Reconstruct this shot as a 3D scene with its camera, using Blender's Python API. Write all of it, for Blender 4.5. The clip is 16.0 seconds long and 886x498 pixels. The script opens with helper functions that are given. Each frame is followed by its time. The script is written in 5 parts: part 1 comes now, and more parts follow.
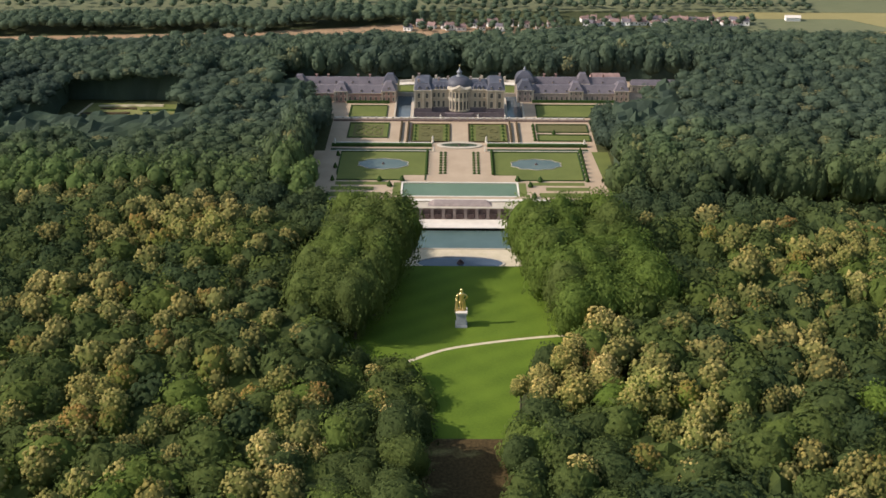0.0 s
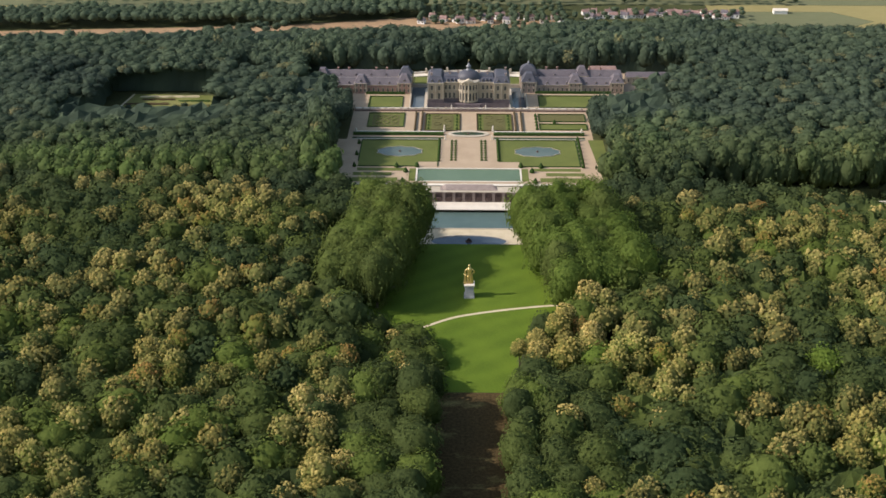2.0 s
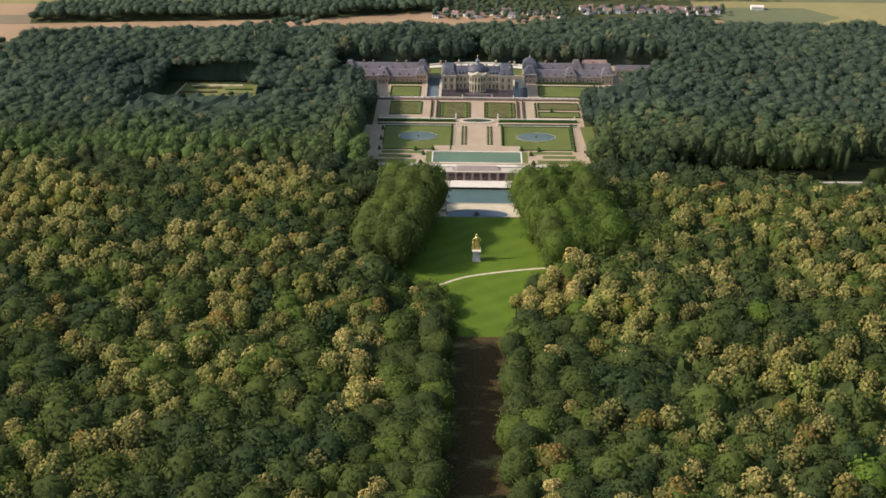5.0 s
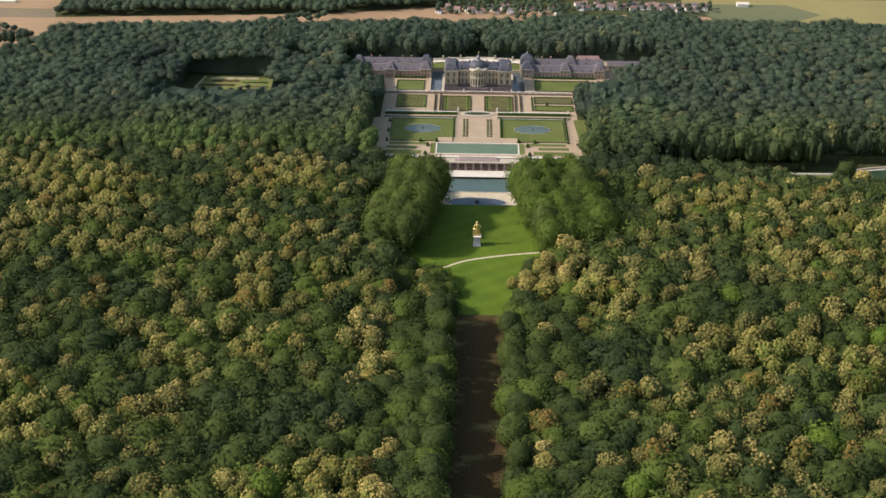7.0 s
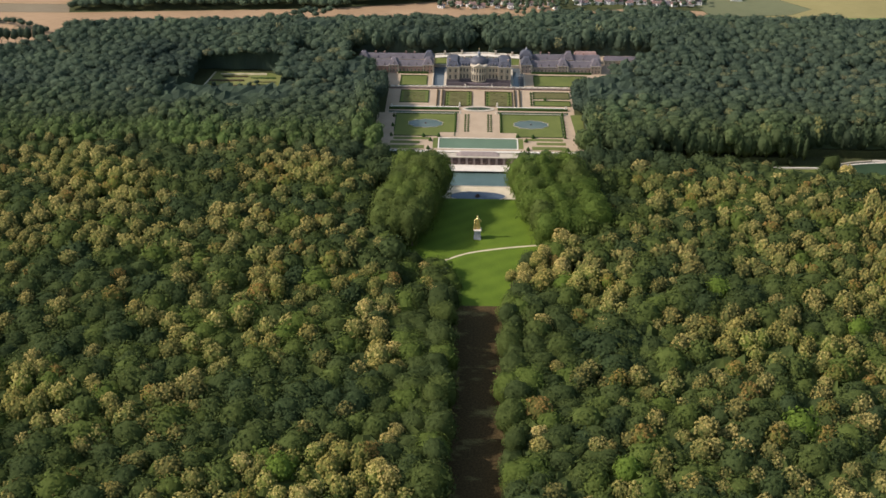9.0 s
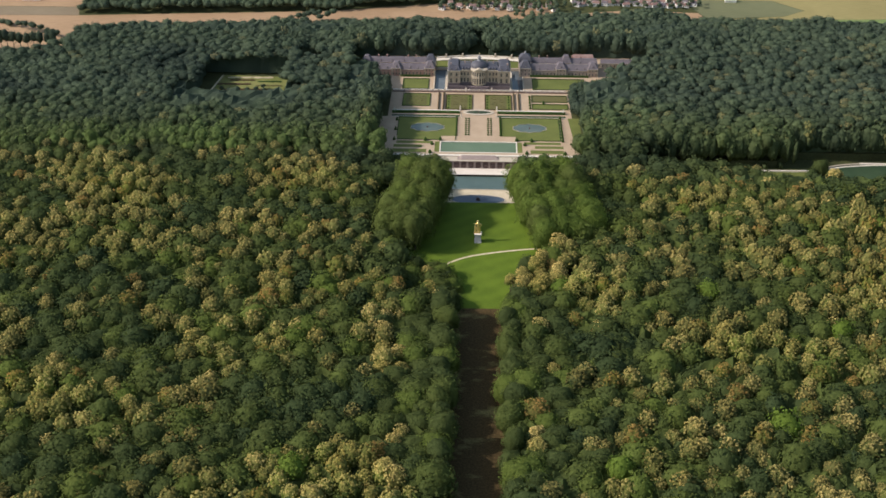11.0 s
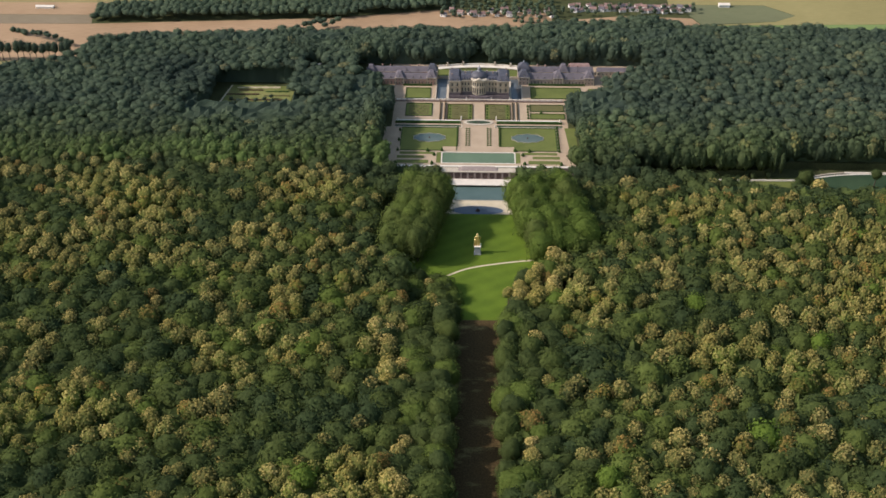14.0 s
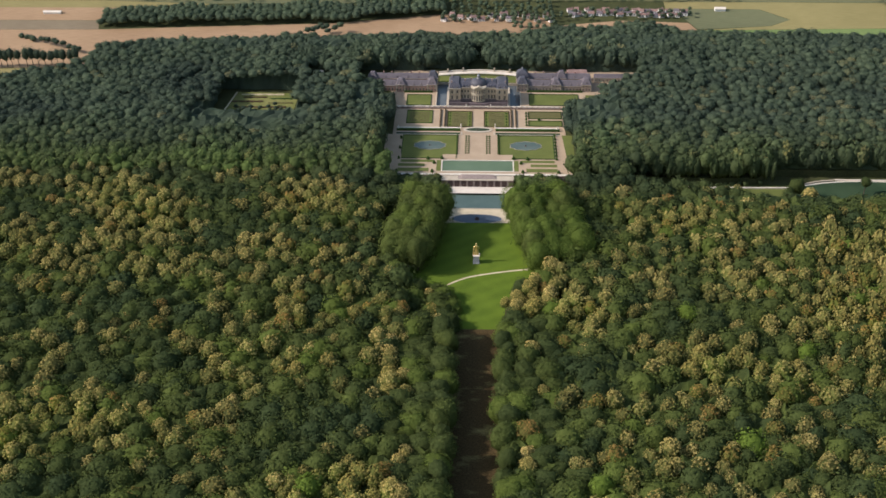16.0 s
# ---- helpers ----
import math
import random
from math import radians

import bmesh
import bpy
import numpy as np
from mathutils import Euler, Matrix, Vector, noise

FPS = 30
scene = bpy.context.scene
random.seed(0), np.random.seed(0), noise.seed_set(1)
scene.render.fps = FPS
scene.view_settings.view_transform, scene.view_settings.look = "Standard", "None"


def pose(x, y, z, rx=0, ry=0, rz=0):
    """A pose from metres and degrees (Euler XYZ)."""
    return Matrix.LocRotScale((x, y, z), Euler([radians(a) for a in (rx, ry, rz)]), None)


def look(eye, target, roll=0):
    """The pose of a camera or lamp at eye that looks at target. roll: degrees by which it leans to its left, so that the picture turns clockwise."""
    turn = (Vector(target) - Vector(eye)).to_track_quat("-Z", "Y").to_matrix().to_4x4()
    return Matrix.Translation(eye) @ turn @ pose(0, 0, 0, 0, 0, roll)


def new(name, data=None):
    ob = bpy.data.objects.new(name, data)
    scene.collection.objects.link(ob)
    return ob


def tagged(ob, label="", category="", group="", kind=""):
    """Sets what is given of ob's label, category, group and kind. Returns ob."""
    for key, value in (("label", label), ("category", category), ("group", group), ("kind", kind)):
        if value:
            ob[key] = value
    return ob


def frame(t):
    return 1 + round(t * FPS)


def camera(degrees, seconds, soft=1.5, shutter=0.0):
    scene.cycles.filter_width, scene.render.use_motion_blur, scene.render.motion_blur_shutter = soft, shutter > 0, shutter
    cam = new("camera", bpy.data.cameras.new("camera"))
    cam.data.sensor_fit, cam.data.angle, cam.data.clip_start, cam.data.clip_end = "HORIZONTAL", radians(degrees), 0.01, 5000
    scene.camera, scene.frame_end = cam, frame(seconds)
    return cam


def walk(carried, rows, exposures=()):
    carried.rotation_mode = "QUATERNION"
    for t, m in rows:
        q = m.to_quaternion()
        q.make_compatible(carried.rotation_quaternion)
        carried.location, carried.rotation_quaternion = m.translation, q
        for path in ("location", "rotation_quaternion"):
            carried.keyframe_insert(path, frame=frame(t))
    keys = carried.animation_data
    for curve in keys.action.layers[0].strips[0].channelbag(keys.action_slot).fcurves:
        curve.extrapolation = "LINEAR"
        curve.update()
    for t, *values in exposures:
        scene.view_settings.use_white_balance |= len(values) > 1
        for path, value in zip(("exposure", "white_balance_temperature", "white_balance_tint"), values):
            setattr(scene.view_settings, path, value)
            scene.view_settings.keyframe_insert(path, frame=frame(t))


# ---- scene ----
# camera: seconds, x, y, z, yaw, pitch, lean
cam = camera(40.0, 16.0, soft=1.6)
PATH = [
    (0.0, -3.66, -354.04, 197.18, 0.404, -25.649, 0.188),
    (0.5, -3.55, -366.86, 204.26, 0.566, -25.975, 0.123),
    (1.0, -3.37, -379.83, 211.29, 0.721, -26.308, 0.060),
    (1.5, -3.13, -392.89, 218.54, 0.864, -26.635, 0.002),
    (2.0, -2.89, -406.32, 225.91, 1.002, -26.955, -0.044),
    (2.5, -2.58, -419.95, 233.40, 1.132, -27.258, -0.078),
    (3.0, -2.27, -433.91, 240.88, 1.258, -27.543, -0.105),
    (3.5, -1.95, -448.08, 248.54, 1.380, -27.797, -0.127),
    (4.0, -1.68, -462.39, 256.34, 1.504, -28.035, -0.146),
    (6.5, -4.99, -533.11, 298.09, 1.303, -29.398, 0.431),
    (7.0, -4.69, -539.78, 303.73, 1.333, -29.652, 0.409),
    (7.5, -4.47, -546.35, 309.12, 1.366, -29.929, 0.383),
    (8.0, -4.30, -552.25, 314.73, 1.400, -30.199, 0.356),
    (8.5, -4.15, -557.70, 320.41, 1.435, -30.470, 0.328),
    (9.0, -3.92, -562.76, 326.40, 1.464, -30.719, 0.301),
    (11.5, -4.56, -581.80, 355.68, 1.489, -31.794, 0.165),
    (12.0, -4.21, -584.66, 361.98, 1.537, -32.021, 0.103),
    (12.5, -3.81, -587.49, 368.29, 1.583, -32.249, 0.041),
    (13.0, -3.36, -590.25, 374.63, 1.630, -32.474, -0.019),
    (13.5, -2.82, -592.94, 380.95, 1.676, -32.700, -0.079),
    (14.0, -2.20, -595.41, 387.31, 1.722, -32.922, -0.137),
    (14.5, -1.57, -597.73, 393.60, 1.774, -33.151, -0.193),
    (15.0, -0.89, -599.76, 399.97, 1.824, -33.376, -0.248),
    (15.5, -0.20, -601.61, 406.35, 1.877, -33.604, -0.301),
    (16.0, 0.44, -603.33, 412.79, 1.932, -33.829, -0.353),
]


def eye_pose(x, y, z, yaw, pitch, lean):
    a, p = radians(yaw), radians(pitch)
    way = Vector((-math.sin(a) * math.cos(p), math.cos(a) * math.cos(p), math.sin(p)))
    eye = Vector((x, y, z))
    return look(eye, eye + way * 100.0, lean)


walk(cam, [(row[0], eye_pose(*row[1:])) for row in PATH], ((0.0, 0.90, 6450, 11), (9.0, 0.86, 6450, 11), (12.5, 0.81, 6380, 12), (16.0, 0.78, 6320, 13)))

# ---- world, sun ----
SUN_ELEV, SUN_FROM = 36.5, 188.0     # degrees above the horizon; compass angle from +x, counterclockwise, the sun stands at
world = bpy.data.worlds.new("sky")
scene.world = world
world.use_nodes = True
wn = world.node_tree
sky = wn.nodes.new("ShaderNodeTexSky")
sky.sky_type, sky.sun_disc = "NISHITA", False
sky.sun_elevation, sky.sun_rotation = radians(SUN_ELEV), radians(90.0 - SUN_FROM)
sky.air_density, sky.dust_density = 1.6, 1.8
wn.links.new(sky.outputs[0], wn.nodes["Background"].inputs[0])
wn.nodes["Background"].inputs[1].default_value = 0.098
sun_dir = Vector((math.cos(radians(SUN_ELEV)) * math.cos(radians(SUN_FROM)), math.cos(radians(SUN_ELEV)) * math.sin(radians(SUN_FROM)), math.sin(radians(SUN_ELEV))))
sun = new("sun", bpy.data.lights.new("sun", "SUN"))
sun.data.energy, sun.data.angle, sun.data.color = 3.05, radians(0.53), (1.0, 0.93, 0.87)
sun.matrix_world = look(sun_dir * 900.0, (0, 0, 0))

# ---- materials ----


def shader(name, rough=0.8, metal=0.0, spec=0.3):
    m = bpy.data.materials.new(name)
    m.use_nodes = True
    b = m.node_tree.nodes["Principled BSDF"]
    b.inputs["Roughness"].default_value, b.inputs["Metallic"].default_value = rough, metal
    b.inputs["Specular IOR Level"].default_value = spec
    return m, m.node_tree, b


def noise_tex(nt, scale, detail=3.0, rough=0.55, stretch=(1, 1, 1)):
    co, mp, n = nt.nodes.new("ShaderNodeTexCoord"), nt.nodes.new("ShaderNodeMapping"), nt.nodes.new("ShaderNodeTexNoise")
    mp.inputs["Scale"].default_value = stretch
    n.inputs["Scale"].default_value, n.inputs["Detail"].default_value, n.inputs["Roughness"].default_value = scale, detail, rough
    nt.links.new(co.outputs["Object"], mp.inputs[0])
    nt.links.new(mp.outputs[0], n.inputs["Vector"])
    return n.outputs["Fac"]


def ramp(nt, fac, stops):
    r = nt.nodes.new("ShaderNodeValToRGB")
    while len(r.color_ramp.elements) < len(stops):
        r.color_ramp.elements.new(0.5)
    for e, (p, c) in zip(r.color_ramp.elements, stops):
        e.position, e.color = p, (*c, 1)
    nt.links.new(fac, r.inputs[0])
    return r.outputs[0]


def mixed(nt, fac, a, b, mode="MIX"):
    n = nt.nodes.new("ShaderNodeMix")
    n.data_type, n.blend_type = "RGBA", mode
    for v, i in ((fac, 0), (a, 6), (b, 7)):
        if hasattr(v, "is_output"):
            nt.links.new(v, n.inputs[i])
        else:
            n.inputs[i].default_value = v if i == 0 else (*v, 1)
    return n.outputs[2]


def maths(nt, op, a, b=0.0):
    n = nt.nodes.new("ShaderNodeMath")
    n.operation = op
    for v, i in ((a, 0), (b, 1)):
        if hasattr(v, "is_output"):
            nt.links.new(v, n.inputs[i])
        else:
            n.inputs[i].default_value = v
    return n.outputs[0]


def bump(nt, b, height, strength=0.4, dist=0.1):
    n = nt.nodes.new("ShaderNodeBump")
    n.inputs["Strength"].default_value, n.inputs["Distance"].default_value = strength, dist
    nt.links.new(height, n.inputs["Height"])
    nt.links.new(n.outputs[0], b.inputs["Normal"])


def two_scale(name, dark, light, big, small, rough=0.85, spec=0.25, bumps=0.3, dist=0.05, stretch=(1, 1, 1), metal=0.0):
    """A surface of two tones, mottled coarsely and finely."""
    m, nt, b = shader(name, rough, metal, spec)
    n1, n2 = noise_tex(nt, big, 4), noise_tex(nt, small, 3, 0.6, stretch)
    f = maths(nt, "ADD", maths(nt, "MULTIPLY", n1, 0.55), maths(nt, "MULTIPLY", n2, 0.45))
    nt.links.new(ramp(nt, f, [(0.34, dark), (0.66, light)]), b.inputs["Base Color"])
    if bumps:
        bump(nt, b, n2, bumps, dist)
    return m


def foliage_material():
    m, nt, b = shader("foliage", 0.80, 0.0, 0.06)
    at = nt.nodes.new("ShaderNodeAttribute")
    at.attribute_name = "tint"
    sep = nt.nodes.new("ShaderNodeSeparateColor")
    nt.links.new(at.outputs["Color"], sep.inputs[0])
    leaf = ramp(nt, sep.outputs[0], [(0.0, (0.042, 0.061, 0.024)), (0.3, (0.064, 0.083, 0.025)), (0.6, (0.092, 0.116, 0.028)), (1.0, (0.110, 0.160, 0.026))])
    # aerial haze put into the leaf colour: alpha turns it bluer and greyer
    hazed = ramp(nt, sep.outputs[0], [(0.0, (0.045, 0.062, 0.046)), (0.5, (0.066, 0.089, 0.057)), (1.0, (0.090, 0.119, 0.070))])
    leaf = mixed(nt, at.outputs["Alpha"], leaf, hazed)
    bloom = ramp(nt, sep.outputs[1], [(0.0, (0.48, 0.355, 0.095)), (0.5, (0.74, 0.550, 0.205)), (1.0, (0.46, 0.230, 0.078))])
    geo = nt.nodes.new("ShaderNodeNewGeometry")
    col = mixed(nt, sep.outputs[2], leaf, bloom)
    rough1, rough2 = nt.nodes.new("ShaderNodeTexNoise"), nt.nodes.new("ShaderNodeTexNoise")
    rough1.inputs["Scale"].default_value, rough1.inputs["Detail"].default_value, rough1.inputs["Roughness"].default_value = 0.9, 3.0, 0.65
    rough2.inputs["Scale"].default_value, rough2.inputs["Detail"].default_value = 0.16, 2.0
    for n in (rough1, rough2):
        nt.links.new(geo.outputs["Position"], n.inputs["Vector"])
    v = maths(nt, "ADD", maths(nt, "MULTIPLY", geo.outputs["Random Per Island"], 0.26), maths(nt, "ADD", maths(nt, "MULTIPLY", maths(nt, "SUBTRACT", rough1.outputs["Fac"], 0.5), maths(nt, "SUBTRACT", 0.52, maths(nt, "MULTIPLY", at.outputs["Alpha"], 0.30))), maths(nt, "MULTIPLY", rough2.outputs["Fac"], 0.35)))
    v = maths(nt, "ADD", v, 0.79)
    bump(nt, b, rough1.outputs["Fac"], 0.5, 0.7)
    hsv = nt.nodes.new("ShaderNodeHueSaturation")
    nt.links.new(col, hsv.inputs["Color"])
    nt.links.new(v, hsv.inputs["Value"])
    nt.links.new(hsv.outputs[0], b.inputs["Base Color"])
    tr, mx = nt.nodes.new("ShaderNodeBsdfTranslucent"), nt.nodes.new("ShaderNodeMixShader")
    mx.inputs[0].default_value = 0.42
    nt.links.new(hsv.outputs[0], tr.inputs["Color"])
    nt.links.new(b.outputs[0], mx.inputs[1])
    nt.links.new(tr.outputs[0], mx.inputs[2])
    nt.links.new(mx.outputs[0], nt.nodes["Material Output"].inputs["Surface"])
    return m


def grass_material(name, dark, light, stripes=0.0):
    m, nt, b = shader(name, 0.9, 0.0, 0.1)
    n1, n2 = noise_tex(nt, 0.05, 4), noise_tex(nt, 1.6, 4, 0.65)
    f = maths(nt, "ADD", maths(nt, "MULTIPLY", n1, 0.6), maths(nt, "MULTIPLY", n2, 0.4))
    col = ramp(nt, f, [(0.36, dark), (0.64, light)])
    if stripes:
        co, mp, w = nt.nodes.new("ShaderNodeTexCoord"), nt.nodes.new("ShaderNodeMapping"), nt.nodes.new("ShaderNodeTexWave")
        mp.inputs["Rotation"].default_value = (0, 0, radians(58))
        w.inputs["Scale"].default_value, w.inputs["Distortion"].default_value = 0.034, 1.5
        nt.links.new(co.outputs["Object"], mp.inputs[0])
        nt.links.new(mp.outputs[0], w.inputs["Vector"])
        col = mixed(nt, maths(nt, "MULTIPLY", w.outputs["Fac"], stripes), col, tuple(c * 1.35 for c in light))
    nt.links.new(col, b.inputs["Base Color"])
    bump(nt, b, n2, 0.5, 0.15)
    return m


def water_material(name, deep, shallow, spec=0.27):
    m, nt, b = shader(name, 0.10, 0.0, spec)
    n1, n2 = noise_tex(nt, 0.06, 3), noise_tex(nt, 1.4, 3)
    nt.links.new(ramp(nt, n1, [(0.35, deep), (0.65, shallow)]), b.inputs["Base Color"])
    bump(nt, b, n2, 0.12, 0.05)
    return m


def alley_material():
    """Bare brown earth with worn grass along it in patches, coloured pale tan to paint sun dapples."""
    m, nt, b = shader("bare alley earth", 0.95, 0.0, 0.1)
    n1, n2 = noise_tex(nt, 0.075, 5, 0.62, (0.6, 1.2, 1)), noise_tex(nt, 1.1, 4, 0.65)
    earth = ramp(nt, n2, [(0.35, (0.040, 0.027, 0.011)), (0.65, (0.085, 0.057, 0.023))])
    # pale tan puts the sun dapples into the colour of the grass patches
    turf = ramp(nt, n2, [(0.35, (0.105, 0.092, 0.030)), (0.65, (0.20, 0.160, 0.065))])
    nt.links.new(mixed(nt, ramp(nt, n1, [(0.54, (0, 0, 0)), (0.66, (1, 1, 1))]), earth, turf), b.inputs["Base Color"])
    bump(nt, b, n2, 0.4, 0.1)
    return m


FOLIAGE = foliage_material()
BARK = two_scale("bark", (0.045, 0.035, 0.025), (0.13, 0.10, 0.07), 0.6, 4.0, stretch=(4, 4, 0.6), bumps=0.6)
LAWN = grass_material("mown lawn", (0.060, 0.096, 0.010), (0.100, 0.144, 0.015), 0.20)
TURF = grass_material("parterre turf", (0.086, 0.102, 0.028), (0.130, 0.142, 0.040))
WOOD_FLOOR = two_scale("woodland floor", (0.030, 0.034, 0.014), (0.075, 0.080, 0.030), 0.05, 0.9, 0.95, 0.1, 0.6, 0.2)
ALLEY = alley_material()
GRAVEL = two_scale("raked pale gravel", (0.305, 0.222, 0.145), (0.40, 0.300, 0.202), 0.12, 2.2, 0.9, 0.2, 0.3, 0.04)
STONE = two_scale("pale limestone", (0.33, 0.275, 0.205), (0.47, 0.400, 0.305), 0.25, 2.5, 0.8, 0.25, 0.25, 0.04)
KERB = two_scale("white kerb stone", (0.52, 0.455, 0.375), (0.68, 0.605, 0.505), 0.3, 2.5, 0.75, 0.3, 0.2, 0.03)
PALE_ASHLAR = two_scale("bright cream ashlar", (0.38, 0.315, 0.23), (0.49, 0.415, 0.31), 0.25, 2.2, 0.8, 0.25, 0.2, 0.03)
CREAM = two_scale("cream ashlar", (0.295, 0.238, 0.172), (0.390, 0.322, 0.240), 0.2, 1.8, 0.8, 0.25, 0.25, 0.03)
BRICK = two_scale("weathered brick", (0.26, 0.15, 0.12), (0.37, 0.235, 0.19), 0.3, 3.0, 0.85, 0.2, 0.35, 0.04)
SLATE = two_scale("blue-grey slate", (0.044, 0.044, 0.055), (0.080, 0.078, 0.092), 0.25, 2.4, 0.60, 0.35, 0.3, 0.04)
SLATE_WARM = two_scale("weathered tile", (0.084, 0.070, 0.078), (0.148, 0.124, 0.130), 0.25, 2.4, 0.65, 0.4, 0.3, 0.04)
LEAD = two_scale("lead", (0.13, 0.135, 0.145), (0.22, 0.225, 0.24), 0.4, 3.0, 0.6, 0.35, 0.15, 0.02, metal=0.2)
GLASS, _nt, _b = shader("window glass", 0.08, 0.0, 0.6)
_b.inputs["Base Color"].default_value = (0.085, 0.080, 0.075, 1)
GOLD = two_scale("gilded bronze", (0.66, 0.46, 0.16), (0.86, 0.66, 0.30), 0.8, 5.0, 0.33, 0.5, 0.2, 0.02, metal=0.85)
PLINTH = two_scale("grey plinth stone", (0.26, 0.26, 0.27), (0.38, 0.37, 0.36), 0.5, 3.0, 0.8, 0.3, 0.25, 0.03)
DARK_STONE = two_scale("weathered rubble stone", (0.120, 0.085, 0.072), (0.23, 0.165, 0.14), 0.4, 1.6, 0.95, 0.1, 0.8, 0.2)
WATER_TEAL = water_material("teal pool water", (0.088, 0.128, 0.068), (0.108, 0.150, 0.084))
WATER_CANAL = water_material("canal water", (0.064, 0.096, 0.082), (0.084, 0.120, 0.104))
WATER_BLUE = water_material("blue-grey water", (0.066, 0.090, 0.074), (0.096, 0.120, 0.098))
WATER_DEEP = water_material("deep blue basin water", (0.045, 0.060, 0.080), (0.066, 0.084, 0.108))
WATER_MOAT = water_material("moat water", (0.070, 0.082, 0.088), (0.096, 0.108, 0.112))
WATER_STRIP = water_material("still green water", (0.030, 0.044, 0.022), (0.048, 0.064, 0.032), 0.10)
HEDGE = two_scale("clipped box", (0.018, 0.036, 0.010), (0.050, 0.085, 0.020), 0.4, 3.5, 0.9, 0.1, 0.9, 0.2)
BROWN_HEDGE = two_scale("clipped yew", (0.046, 0.033, 0.016), (0.090, 0.064, 0.033), 0.4, 3.5, 0.9, 0.1, 0.9, 0.2)
EMBROIDERY = two_scale("clipped box embroidery", (0.082, 0.076, 0.030), (0.125, 0.114, 0.046), 0.5, 1.7, 0.9, 0.1, 0.6, 0.1)
WHEAT = two_scale("ripe wheat", (0.235, 0.148, 0.082), (0.370, 0.246, 0.145), 0.012, 0.5, 0.95, 0.1, 0.3, 0.2, stretch=(0.2, 2, 1))
STUBBLE = two_scale("pale stubble", (0.180, 0.150, 0.060), (0.260, 0.218, 0.092), 0.012, 0.5, 0.95, 0.1, 0.3, 0.2, stretch=(0.2, 2, 1))
CROP = two_scale("green crop", (0.10, 0.15, 0.05), (0.17, 0.22, 0.075), 0.012, 0.5, 0.95, 0.1, 0.3, 0.2, stretch=(0.2, 2, 1))
CROP_DARK = two_scale("olive crop", (0.095, 0.102, 0.052), (0.150, 0.150, 0.078), 0.012, 0.5, 0.95, 0.1, 0.3, 0.2, stretch=(0.2, 2, 1))
FALLOW = two_scale("grey-brown fallow earth", (0.155, 0.118, 0.075), (0.235, 0.185, 0.120), 0.012, 0.5, 0.95, 0.1, 0.3, 0.2, stretch=(0.2, 2, 1))
WHITE_WALL = two_scale("whitewashed render", (0.62, 0.58, 0.53), (0.78, 0.75, 0.70), 0.4, 3.0, 0.85)
RED_TILE = two_scale("red roof tile", (0.19, 0.115, 0.098), (0.30, 0.195, 0.165), 0.4, 3.0, 0.85)
NICHE = two_scale("dark niche rock", (0.060, 0.042, 0.038), (0.140, 0.098, 0.088), 0.4, 1.6, 0.95, 0.1, 0.8, 0.2)
PILASTER = two_scale("stained pilaster stone", (0.19, 0.145, 0.125), (0.30, 0.24, 0.21), 0.4, 2.2, 0.85, 0.2, 0.5, 0.08)
PATH_SAND = two_scale("pale path sand", (0.42, 0.345, 0.225), (0.54, 0.45, 0.31), 0.3, 2.2, 0.9, 0.2, 0.3, 0.03)
PINK_STONE = two_scale("pinkish ashlar", (0.25, 0.185, 0.155), (0.36, 0.275, 0.235), 0.3, 2.2, 0.85, 0.2, 0.3, 0.05)
TERRACE = two_scale("pinkish grey terrace stone", (0.098, 0.076, 0.080), (0.160, 0.127, 0.128), 0.3, 2.2, 0.85, 0.2, 0.3, 0.05)

